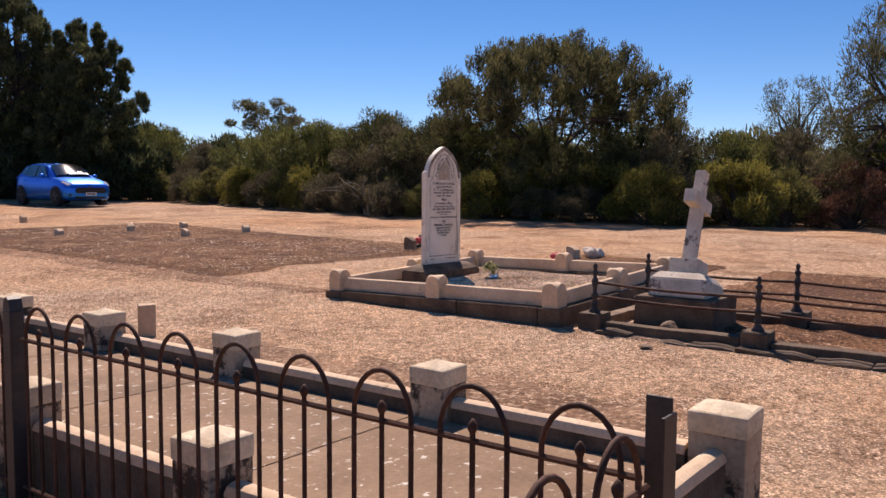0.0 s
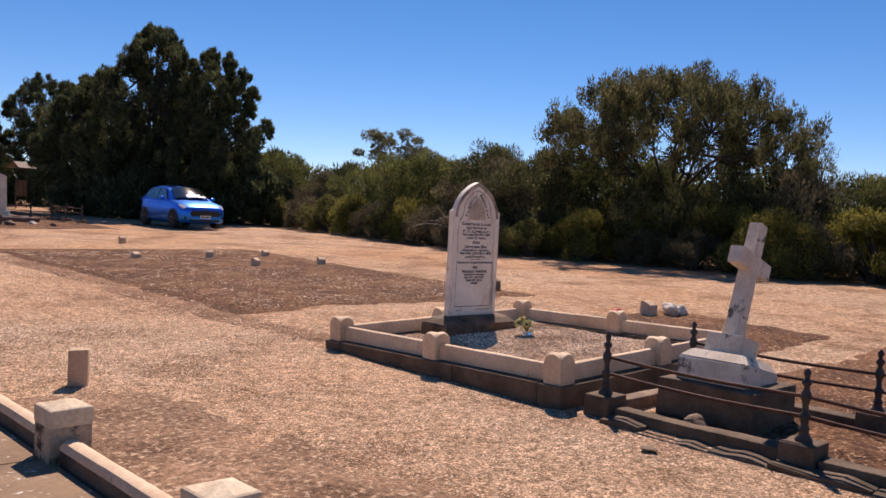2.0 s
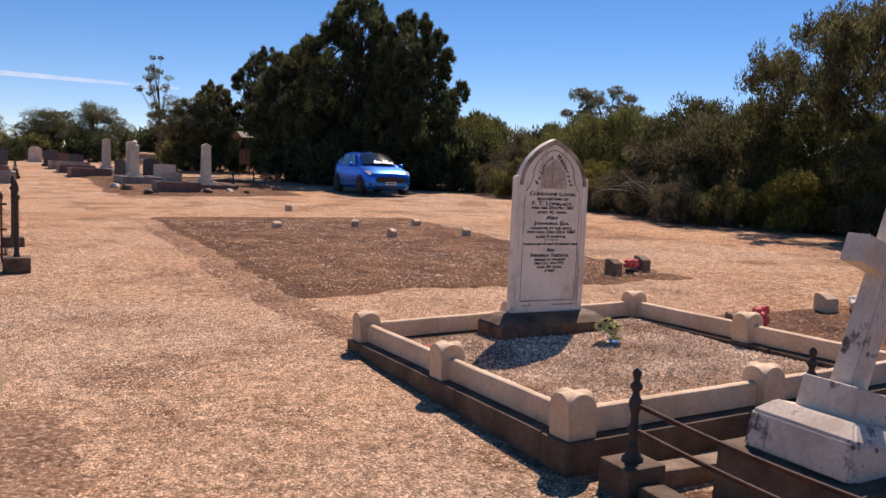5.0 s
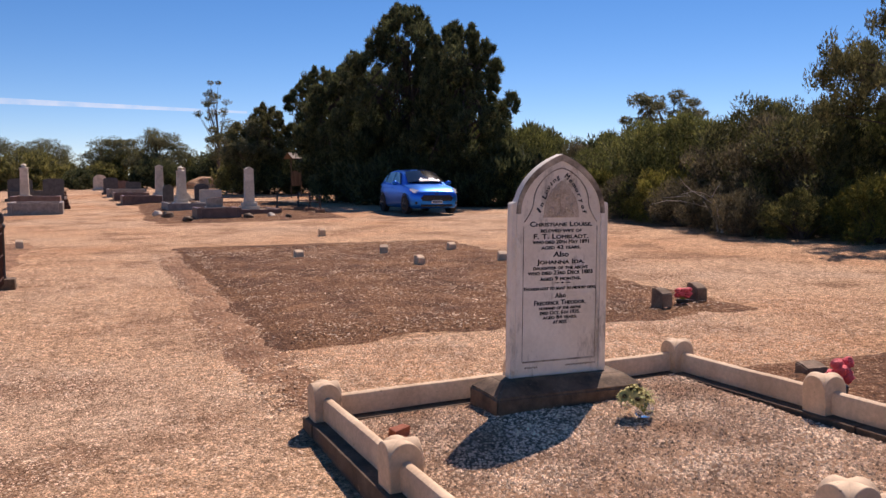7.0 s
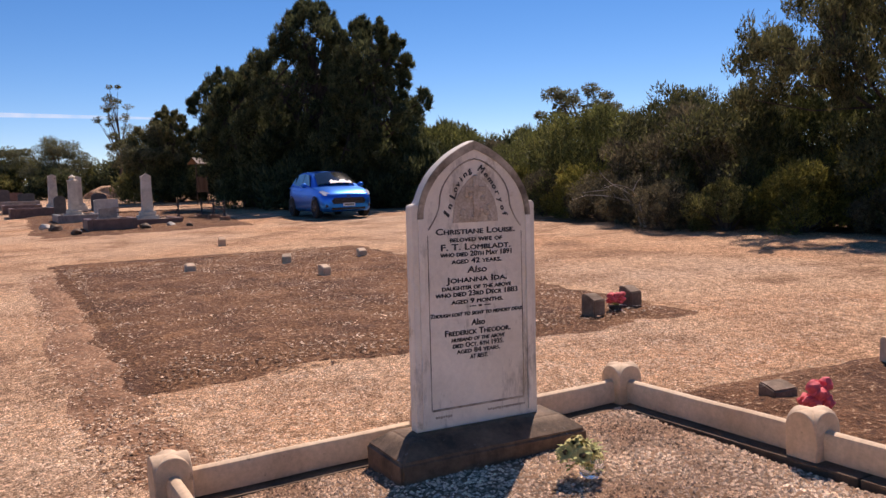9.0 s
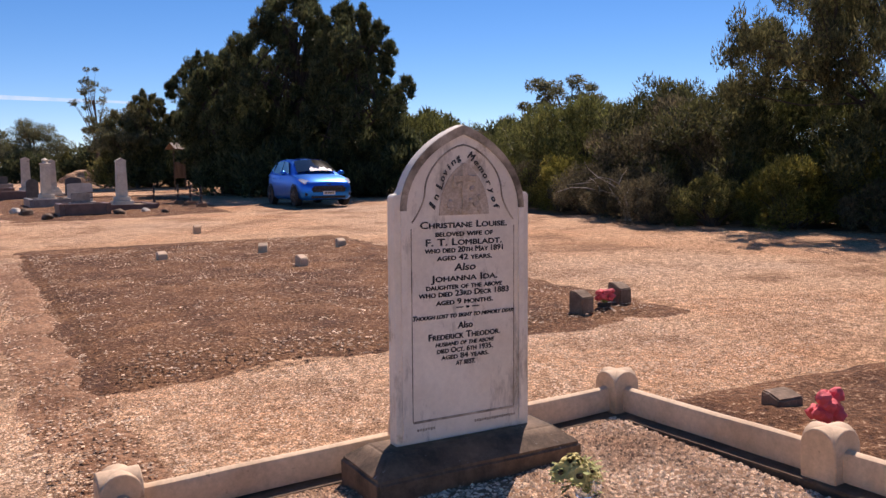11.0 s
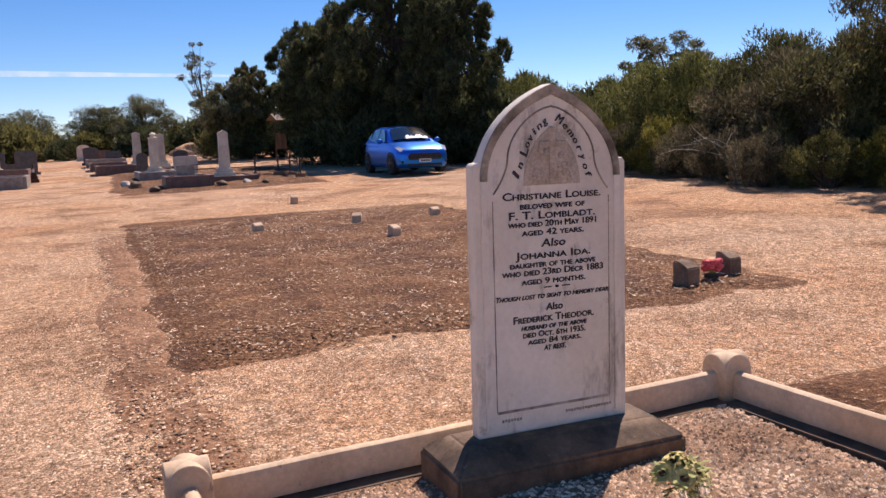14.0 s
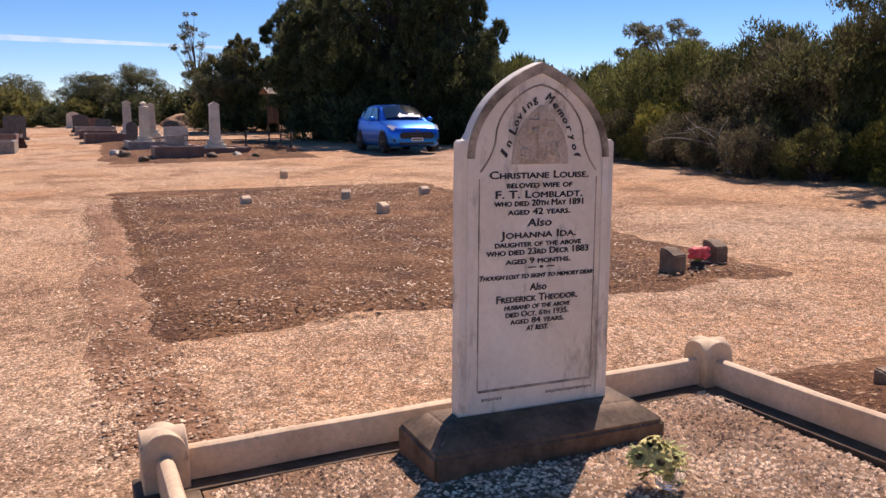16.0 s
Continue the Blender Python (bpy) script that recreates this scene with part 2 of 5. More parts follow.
def part(name, bm, material, parent, label=""):
    """Links a bmesh as one mesh object under a thing, a part or nothing."""
    me = bpy.data.meshes.new(name)
    bm.to_mesh(me)
    bm.free()
    me.materials.append(material)
    ob = new(name, me)
    ob.parent = parent
    if label:
        ob["label"] = label
    return ob


def thing(name, x, y, z, rz, label, category, group="", rx=0, ry=0):
    e = new(name)
    e.empty_display_size = 0.1
    e.matrix_basis = pose(x, y, z, rx, ry, rz)
    return tagged(e, label, category, group)


def smooth(ob, angle=40):
    ob.data.polygons.foreach_set("use_smooth", [True] * len(ob.data.polygons))
    ob.data.set_sharp_from_angle(angle=radians(angle))
    return ob


def B():
    return bmesh.new()


def box(bm, x0, y0, z0, x1, y1, z1, bev=0.008, m=None):
    r = bmesh.ops.create_cube(bm, size=1.0)
    vs = r["verts"]
    for v in vs:
        v.co = Vector(((x0 + x1) / 2 + v.co.x * (x1 - x0), (y0 + y1) / 2 + v.co.y * (y1 - y0), (z0 + z1) / 2 + v.co.z * (z1 - z0)))
    if m is not None:
        for v in vs:
            v.co = m @ v.co
    if bev:
        bmesh.ops.bevel(bm, geom=list({e for v in vs for e in v.link_edges}), offset=bev, segments=2, affect="EDGES", profile=0.6)
    return bm


def prism(bm, pts, a, b, axis="y", m=None):
    """A closed polygon of (u, w) pairs, pushed from a to b along the axis; w is up."""
    def place(u, w, d):
        p = Vector((u, d, w)) if axis == "y" else Vector((d, u, w)) if axis == "x" else Vector((u, w, d))
        return m @ p if m is not None else p
    n = len(pts)
    v0 = [bm.verts.new(place(u, w, a)) for u, w in pts]
    v1 = [bm.verts.new(place(u, w, b)) for u, w in pts]
    fs = [bm.faces.new(v0), bm.faces.new(v1[::-1])]
    for i in range(n):
        fs.append(bm.faces.new((v0[i], v0[(i + 1) % n], v1[(i + 1) % n], v1[i])))
    bmesh.ops.recalc_face_normals(bm, faces=fs)
    return v0, v1


def lathe(bm, prof, n=12, at=(0, 0, 0)):
    """Turned shape from (radius, height) pairs."""
    rings = []
    for r, z in prof:
        rings.append([bm.verts.new((at[0] + r * math.cos(2 * math.pi * i / n), at[1] + r * math.sin(2 * math.pi * i / n), at[2] + z)) for i in range(n)])
    for a, b in zip(rings, rings[1:]):
        for i in range(n):
            bm.faces.new((a[i], a[(i + 1) % n], b[(i + 1) % n], b[i]))
    bm.faces.new(rings[0][::-1])
    bm.faces.new(rings[-1])


def tube(bm, pts, radii, n=6):
    """A bent, tapered round bar through the points."""
    rings = []
    for i, p in enumerate(pts):
        p = Vector(p)
        d = Vector(pts[min(i + 1, len(pts) - 1)]) - Vector(pts[max(i - 1, 0)])
        d.normalize()
        u = d.orthogonal().normalized() if i == 0 else (u - d * u.dot(d)).normalized()
        w = d.cross(u)
        r = radii[i] if isinstance(radii, (list, tuple)) else radii
        rings.append([bm.verts.new(p + (u * math.cos(2 * math.pi * k / n) + w * math.sin(2 * math.pi * k / n)) * r) for k in range(n)])
    for a, b in zip(rings, rings[1:]):
        for i in range(n):
            bm.faces.new((a[i], a[(i + 1) % n], b[(i + 1) % n], b[i]))
    bm.faces.new(rings[0][::-1])
    bm.faces.new(rings[-1])


def worn(bm, amount, scale=6.0, cuts=0):
    """Uneven, worn faces."""
    if cuts:
        bmesh.ops.subdivide_edges(bm, edges=bm.edges[:], cuts=cuts, use_grid_fill=True)
    for v in bm.verts:
        v.co += noise.noise_vector(v.co * scale) * amount
    return bm


def arch_pts(w, z0, z1, n=10, pointed=0.0, base=None):
    """Outline of an upright slab with a round or pointed head; the head starts at z0 and peaks at z1."""
    h = w / 2
    pts = [(-h, 0 if base is None else base), (h, 0 if base is None else base)]
    for i in range(n + 1):
        a = i / n
        if pointed:
            r = h * (1 + pointed)
            x = -h * pointed + r * math.cos(a * math.acos(h * pointed / r))
            zz = r * math.sin(a * math.acos(h * pointed / r))
            top = r * math.sin(math.acos(h * pointed / r))
            pts.append((x, z0 + zz / top * (z1 - z0)))
        else:
            pts.append((h * math.cos(a * math.pi / 2), z0 + (z1 - z0) * math.sin(a * math.pi / 2)))
    right = pts[2:-1]
    return pts + [(-x, z) for x, z in reversed(right)]


# ---- ground ----
def sheet(name, xs, ys, height, material, label, category):
    nx, ny = len(xs), len(ys)
    me = bpy.data.meshes.new(name)
    me.from_pydata([(x, y, height(x, y)) for y in ys for x in xs], [],
                   [(j * nx + i, j * nx + i + 1, (j + 1) * nx + i + 1, (j + 1) * nx + i) for j in range(ny - 1) for i in range(nx - 1)])
    me.materials.append(material)
    me.polygons.foreach_set("use_smooth", [True] * len(me.polygons))
    return tagged(new(name, me), label, category, kind="structure")


def steps(lo, hi, near0, near1, d):
    out = list(np.arange(near0, near1 + 1e-6, d))
    g, p = d, near1
    while p < hi:
        g *= 1.25
        p += g
        out.append(min(p, hi))
    g, p = d, near0
    while p > lo:
        g *= 1.25
        p -= g
        out.insert(0, max(p, lo))
    return [float(v) for v in out]


def ground_height(x, y):
    n = noise.fractal(Vector((x * 0.5, y * 0.5, 0)), 1.0, 2.0, 4)
    near = 1.0 if abs(x) < 40 and -30 < y < 70 else 0.0
    return ground_z(x, y) + near * (0.018 * n - 0.012)


sheet("ground", steps(-1500, 1500, -10, 20, 0.2), steps(-1500, 1500, -9, 36, 0.2), ground_height, M_GROUND,
      "pale tan gravel and sandy dirt ground of a cemetery", "ground")


def patch(name, corners, material, label, rise=0.03, nu=60, nv=60, rough=0.02, wobble=0.25, seed=0.0, soft=9.0, sink=0.03):
    """A low spread of soil on the ground, with an uneven edge."""
    a, b, c, d = [Vector((*p, 0)) for p in corners]
    verts, faces = [], []
    for j in range(nv + 1):
        for i in range(nu + 1):
            u, v = i / nu, j / nv
            p = a.lerp(b, u).lerp(d.lerp(c, u), v)
            edge = min(u, 1 - u, v, 1 - v)
            n = noise.noise_vector(Vector((p.x * 0.7 + seed, p.y * 0.7, seed))) + 0.5 * noise.noise_vector(Vector((p.x * 2.6, p.y * 2.6 + seed, 3)))
            q = p + Vector((n.x, n.y, 0)) * wobble
            k = min(1.0, edge * soft)
            h = -sink + k * (rise + sink) + k * rough * noise.fractal(Vector((q.x * 3, q.y * 3, seed)), 0.8, 2.0, 4)
            verts.append((q.x, q.y, ground_z(q.x, q.y) + h))
            if i and j:
                faces.append(((j - 1) * (nu + 1) + i - 1, (j - 1) * (nu + 1) + i, j * (nu + 1) + i, j * (nu + 1) + i - 1))
    me = bpy.data.meshes.new(name)
    me.from_pydata(verts, [], faces)
    me.materials.append(material)
    me.polygons.foreach_set("use_smooth", [True] * len(faces))
    return tagged(new(name, me), label, "soil", kind="structure")


patch("ground_soil_bed", ((-1.55, 2.3), (4.3, 2.3), (4.8, 12.8), (-1.3, 13.9)), M_SOIL, "dark brown bare soil of an unmarked burial plot", 0.035, 80, 120, 0.03, 0.09)
patch("ground_soil_side", ((1.5, -2.2), (4.4, -2.2), (4.5, 0.5), (1.5, 0.6)), M_SOIL, "dark brown soil beside the stone kerbed grave", 0.03, 50, 50, 0.03, 0.15, 4.0)
patch("ground_earth_strip", ((-1.74, 0.75), (-1.16, 0.75), (-1.1, 12.5), (-1.5, 12.5)), M_EARTH, "strip of bare reddish earth beside the soil bed", 0.010, 30, 200, 0.026, 0.11, 9.0, 3.0, 0.014)
patch("ground_soil_graves", ((-1.0, 21.0), (5.2, 21.2), (6.5, 34), (-0.6, 45)), M_SOIL, "bare reddish brown earth among the old graves", 0.05, 60, 80, 0.05, 0.3, 2.0)
patch("ground_soil_left", ((-9, 4.8), (-3.7, 5.0), (-3.6, 17.0), (-9, 17.0)), M_EARTH, "brown earth round the iron railed graves", 0.02, 40, 60, 0.03, 0.2, 6.0)
patch("ground_soil_kerb", ((-4.8, -5.4), (-3.1, -5.0), (-3.65, 0.3), (-4.8, 0.2)), M_EARTHG, "dark bare earth and gravel along the slab grave", 0.008, 50, 110, 0.03, 0.2, 7.0, 2.6, 0.02)
patch("ground_verge", ((9.6, 7.0), (60, 0), (60, 60), (10.8, 30)), M_VERGE, "reddish leaf litter under the scrub", 0.04, 80, 80, 0.05, 0.35, 11.0)
patch("ground_verge_side", ((13.0, 3.4), (17.0, -4.5), (60, -20), (60, 8)), M_VERGE, "reddish leaf litter at the edge of the track", 0.04, 60, 60, 0.05, 0.35, 13.0)


def pebbles(name, count, area, size, material, label, lift=0.0, inside=None):
    """Loose stones strewn over the ground, joined as one."""
    rng = np.random.default_rng(int(count + area[0] * 10))
    base = np.array([(1, 0.1, 0), (0.1, 0.9, 0), (-0.9, 0.2, 0), (-0.2, -0.9, 0), (0.1, 0.1, 0.42)])
    tri = [(0, 1, 4), (1, 2, 4), (2, 3, 4), (3, 0, 4)]
    verts, faces = [], []
    while len(faces) < count * 4:
        x, y = rng.uniform(area[0], area[1]), rng.uniform(area[2], area[3])
        if inside and not inside(x, y):
            continue
        s = size * rng.uniform(0.45, 1.5)
        a = rng.uniform(0, 6.28)
        k = rng.uniform(0.6, 1.2, 3) * s
        p = base * k
        ca, sa = math.cos(a), math.sin(a)
        n = len(verts)
        z = ground_height(x, y) + lift - s * 0.1
        for q in p:
            verts.append((x + q[0] * ca - q[1] * sa, y + q[0] * sa + q[1] * ca, z + q[2]))
        faces += [(n + i, n + j, n + l) for i, j, l in tri]
    me = bpy.data.meshes.new(name)
    me.from_pydata(verts, [], faces)
    me.materials.append(material)
    return tagged(new(name, me), label, "gravel", kind="stuff")


def open_path(x, y):
    in_bed = -1.2 < x < 4.3 and 2.7 < y < 13
    in_plot = -1.6 < x < 1.4 and -2.6 < y < 0.6
    in_slab = -6.6 < x < -4.7 and y > -5.2
    return not (in_bed or in_plot or in_slab)


pebbles("loose_gravel", 120000, (-4.6, 3.5, -6.0, 3.0), 0.0100, M_PEB, "loose tan pebbles strewn over the path", 0.0, open_path)
pebbles("loose_gravel", 36000, (-6.0, 6.0, 1.0, 11.0), 0.0115, M_PEB, "loose tan pebbles strewn over the path", 0.0, open_path)
pebbles("soil_clods", 22000, (-1.1, 3.9, 2.75, 12.5), 0.014, M_CLOD, "dry clods and pale stones lying on dark soil", 0.035)
pebbles("soil_stones", 11000, (-1.0, 3.9, 2.8, 12.4), 0.014, M_PEBG, "small pale stones scattered on dark soil", 0.045)
pebbles("strip_stones", 2400, (-1.66, -1.12, 0.85, 12.0), 0.012, M_PEB, "pale pebbles scattered on the reddish earth strip", 0.014)
pebbles("strip_clods", 2200, (-1.64, -1.10, 0.8, 12.0), 0.011, M_CLOD, "dry clods on the reddish earth strip", 0.012)
pebbles("loose_stones", 2600, (-4.6, 7.0, -6.0, 12.0), 0.016, M_PEB, "larger loose stones scattered on the gravel path", 0.0, open_path)


# ---- the stone kerbed grave ----
def kerb_post(name, parent, x, y, z0, w=0.168, h=0.225):
    """A square post whose head is two round barrels crossing each other."""
    bm = B()
    hw = w / 2
    def prof(k):
        spring = h - k * 1.02
        arc = [(k * math.cos(math.pi * i / 12), spring + k * 1.02 * math.sin(math.pi * i / 12)) for i in range(13)]
        return [(-k, -0.03), (k, -0.03)] + arc
    prism(bm, prof(hw), -hw, hw, "y")
    prism(bm, prof(hw * 0.985), -hw - 0.003, hw + 0.003, "x")
    bmesh.ops.translate(bm, verts=bm.verts[:], vec=(x, y, z0))
    ob = part(name, bm, M_KERB, parent)
    b = ob.modifiers.new("worn edge", "BEVEL")
    b.width, b.segments, b.limit_method = 0.005, 2, "ANGLE"
    return smooth(ob, 30)


def kerb_rail(parent, p, q, z0, z1, w=0.095, material=M_KERB, name="rail"):
    bm = B()
    d = (Vector(q) - Vector(p))
    m = Matrix.Translation((*p, 0)) @ Matrix.Rotation(math.atan2(d.y, d.x), 4, "Z")
    k = w / 2
    pts = [(-k, z0), (k, z0), (k, z1 - 0.03), (k * 0.7, z1 - 0.008), (k * 0.25, z1), (-k * 0.25, z1), (-k * 0.7, z1 - 0.008), (-k, z1 - 0.03)]
    n = max(2, int(d.length / 0.12))
    rings = []
    for i in range(n + 1):
        t = d.length * i / n
        rings.append([bm.verts.new(m @ (Vector((t, u, w2)) + noise.noise_vector(Vector((t * 3 + p[0], u * 9, w2 * 7))) * 0.0035)) for u, w2 in pts])
    for a, b in zip(rings, rings[1:]):
        for i in range(len(pts)):
            bm.faces.new((a[i], a[(i + 1) % len(pts)], b[(i + 1) % len(pts)], b[i]))
    bm.faces.new(rings[0])
    bm.faces.new(rings[-1][::-1])
    bmesh.ops.recalc_face_normals(bm, faces=bm.faces[:])
    return smooth(part(name, bm, material, parent), 35)


kerb = thing("grave_kerb", -0.092, -1.0, 0.043, 0, "square grave surround of cream stone rails and posts on dark cement", "grave kerb", rx=-1.1, ry=-1.45)
HX, HY = 1.338, 1.352
for px, py in ((-HX, -HY), (0, -HY), (HX, -HY), (-HX, 0), (HX, 0), (-HX, HY), (0.02, HY), (HX, HY)):
    kerb_post("post", kerb, px, py, 0.093)
for s in (-1, 1):
    for a, b in ((-HX + 0.08, -0.08), (0.08, HX - 0.08)):
        kerb_rail(kerb, (a, s * HY), (b, s * HY), 0.10, 0.232, 0.068)
    for a, b in ((-HY + 0.08, -0.08), (0.08, HY - 0.08)):
        kerb_rail(kerb, (s * HX, a), (s * HX, b), 0.10, 0.232, 0.068)
    for a, b in ((-HY + 0.12, -0.32), (-0.31, HY - 0.12)):
        bm = box(B(), s * HX - 0.115, a, -0.14, s * HX + 0.115, b, 0.094, 0.012)
        part("plinth", bm, M_PLINTH, kerb)
    for a, b in ((-HX - 0.12, 0.30), (0.31, HX + 0.12)):
        bm = box(B(), a, s * HY - 0.113, -0.14, b, s * HY + 0.113, 0.091, 0.012)
        part("plinth", bm, M_PLINTH, kerb)

gx = [-1.31 + i * 0.1 for i in range(25)]
gy = [-2.27 + i * 0.1 for i in range(26)]


def fill_z(x, y):
    e = min(x + 1.31, 1.13 - x, y + 2.27, 0.25 - y)
    return 0.066 + 0.032 * (x + 1.4) + 0.02 * min(1.0, max(0.0, e) / 0.5) + 0.012 * noise.noise(Vector((x * 3, y * 3, 1)))


M_FILL = mat("grave gravel", (0.11, 0.058, 0.031), (0.32, 0.19, 0.11), 2.4, 0.95, 45, 0.9, 0.012)
fill = sheet("ground_grave_fill", gx, gy, fill_z, M_FILL, "grey tan quartz gravel filling the kerbed grave", "gravel")
rng = np.random.default_rng(5)
gv, gf = [], []
for i in range(27000):
    x, y = rng.uniform(-1.28, 1.1), rng.uniform(-2.25, 0.22)
    s = 0.0088 * rng.uniform(0.5, 1.7)
    a = rng.uniform(0, 6.28)
    n = len(gv)
    for k, (u, w, h) in enumerate(((1, 0.1, 0), (0.1, 0.9, 0), (-0.9, 0.2, 0), (-0.2, -0.9, 0), (0.1, 0.1, 0.6))):
        gv.append((x + s * (u * math.cos(a) - w * math.sin(a)), y + s * (u * math.sin(a) + w * math.cos(a)), fill_z(x, y) + s * h * rng.uniform(0.7, 1.3)))
    gf += [(n, n + 1, n + 4), (n + 1, n + 2, n + 4), (n + 2, n + 3, n + 4), (n + 3, n, n + 4)]
me = bpy.data.meshes.new("grave_gravel")
me.from_pydata(gv, [], gf)
me.materials.append(M_PEBG)
tagged(new("grave_gravel", me), "loose pale quartz chips on the kerbed grave", "gravel", kind="stuff")

# ---- headstone ----
ST = 0.288
stone = thing("headstone", 0.024, 0, ST, 0, "white marble headstone with pointed arch, lead lettering and carved panel", "headstone", ry=0.4)
bm = B()
lo, hi = [(-0.53, -0.17), (0.54, -0.17), (0.54, 0.235), (-0.53, 0.235)], [(-0.43, -0.06), (0.445, -0.06), (0.445, 0.15), (-0.43, 0.15)]
r0 = [bm.verts.new((x, y, -0.30)) for x, y in lo]
r1 = [bm.verts.new((x, y, -0.075)) for x, y in lo]
r2 = [bm.verts.new((x, y, 0.0)) for x, y in hi]
for a, b in ((r0, r1), (r1, r2)):
    for i in range(4):
        bm.faces.new((a[i], a[(i + 1) % 4], b[(i + 1) % 4], b[i]))
bm.faces.new(r2)
bm.faces.new(r0[::-1])
bmesh.ops.bevel(bm, geom=bm.edges[:], offset=0.012, segments=2, affect="EDGES")
worn(bm, 0.006, 5.0, 2)
smooth(part("base", bm, M_SAND, stone, "brown sandstone base block with sloped weathered top"), 40)


def stone_outline(inset, shoulder=True):
    """Half-symmetric outline of the slab, brought in by inset."""
    w, spring, top = 0.648 - 2 * inset, 1.04, 1.418 - inset * 1.25
    pts = arch_pts(w, spring, top, 14, 0.75, 0.0 + inset)
    if shoulder:
        h, s = 0.354 - inset, 1.112 - inset * 0.2
        pts = [(-h, inset), (h, inset), (h, s - 0.012), (h - 0.012, s), (0.3245 - inset, s)] + [q for q in pts[3:] if q[1] > s + 0.004] + [(-0.3245 + inset, s), (-h + 0.012, s), (-h, s - 0.012)]
    return pts


bm = B()
prism(bm, stone_outline(0.0), 0.012, 0.078)
body = part("slab", bm, M_MARBLE, stone)
b = body.modifiers.new("worn edge", "BEVEL")
b.width, b.segments, b.limit_method = 0.006, 2, "ANGLE"


def band(name, outer, inner, y0, y1, material, label=""):
    """A raised strip between two outlines of as many points."""
    bm = B()
    n = len(outer)
    r = [[bm.verts.new((x, y, z)) for x, z in o] for o, y in ((outer, y1), (outer, y0), (inner, y0), (inner, y1))]
    for a, c in zip(r, r[1:]):
        for i in range(n - 1):
            bm.faces.new((a[i], a[i + 1], c[i + 1], c[i]))
    bmesh.ops.recalc_face_normals(bm, faces=bm.faces[:])
    return smooth(part(name, bm, material, stone, label), 35)


full = arch_pts(0.646, 1.04, 1.415, 16, 0.75, 0.02)[2:]
inn = arch_pts(0.646 - 0.058, 1.04, 1.415 - 0.042, 16, 0.75, 0.02)[2:]
band("arch_moulding", full, inn, 0.004, 0.014, M_MARBLED, "grey grimy moulded rim of the arch")
for s in (-1, 1):
    bm = box(B(), min(s * 0.294, s * 0.3225), 0.004, 0.03, max(s * 0.294, s * 0.3225), 0.0135, 1.04, 0.003)
    part("side_moulding", bm, M_MARBLE, stone)
    bm = B()
    tube(bm, [(s * 0.270, 0.0125, 0.10), (s * 0.270, 0.0125, 0.96)], 0.0028, 6)
    part("incised_line", bm, M_MARBLED, stone)
bm = box(B(), -0.270, 0.0075, 0.092, 0.270, 0.0135, 0.103, 0.003)
part("foot_line", bm, M_MARBLED, stone)
half = [(0.2 * math.sin(math.pi / 2 * i / 12) ** 0.9, 1.327 - 0.205 * (1 - math.cos(math.pi / 2 * i / 12)) ** 0.72) for i in range(13)]
half += [(0.2 + 0.066 * (i / 6) ** 1.7, 1.122 - 0.135 * i / 6) for i in range(1, 7)]
bm = B()
tube(bm, [(x, 0.0125, z) for x, z in [(-x, z) for x, z in half[:0:-1]] + half], 0.0042, 6)
smooth(part("inner_arch", bm, M_MARBLED, stone, "stained bead of the inner ogee arch"), 60)
bm = B()
prism(bm, arch_pts(0.26, 1.022, 1.249, 10, 0.9, 1.015), 0.0085, 0.0135)
part("carved_panel", bm, M_RELIEF, stone, "stained panel carved with a cross and lilies")
bm = B()
box(bm, -0.014, 0.001, 1.02, 0.014, 0.009, 1.245, 0.003)
box(bm, -0.06, 0.0015, 1.165, 0.06, 0.009, 1.19, 0.003)
rng = np.random.default_rng(3)
for i in range(26):
    x, z = rng.uniform(-0.09, 0.09), rng.uniform(1.03, 1.19)
    if abs(x) > 0.095 - (z - 1.03) * 0.25:
        continue
    r = bmesh.ops.create_icosphere(bm, subdivisions=1, radius=0.016)
    for v in r["verts"]:
        v.co = Vector((v.co.x * rng.uniform(0.5, 1.3) + x, v.co.y * 0.35 + 0.006, v.co.z * rng.uniform(0.6, 1.5) + z))
part("carving", bm, M_RELIEF, stone, "worn carved cross and lily relief")


def lettering(name, body_text, width, height, small=0.72, shear=0.0, heavy=0.012):
    """Built-in font text as a mesh, its width and its capitals' height given, centred on its middle."""
    cu = bpy.data.curves.new(name, "FONT")
    cu.body, cu.size, cu.shear, cu.offset, cu.extrude = body_text, 1.0, shear, heavy, 0.0
    cu.small_caps_scale, cu.resolution_u = small, 3
    for f, ch in zip(cu.body_format, body_text):
        f.use_small_caps = ch.islower() and small < 1.0
    tmp = bpy.data.objects.new(name, cu)
    scene.collection.objects.link(tmp)
    me = bpy.data.meshes.new_from_object(tmp.evaluated_get(bpy.context.evaluated_depsgraph_get()))
    bpy.data.objects.remove(tmp)
    xs, ys = [v.co.x for v in me.vertices], [v.co.y for v in me.vertices]
    kx, ky = width / (max(xs) - min(xs)), height / 0.70
    cx = (max(xs) + min(xs)) / 2
    bm = B()
    for k, (ox, oz) in enumerate(((-0.002, 0.0), (0.0, 0.0011), (0.002, 0.0), (0.0, -0.0011))):
        first = len(bm.verts)
        bm.from_mesh(me)
        bm.verts.ensure_lookup_table()
        for v in bm.verts[first:]:
            v.co = Vector(((v.co.x - cx) * kx + ox, k * 0.0003, (v.co.y - 0.35) * ky + oz))
    bm.to_mesh(me)
    bm.free()
    return me


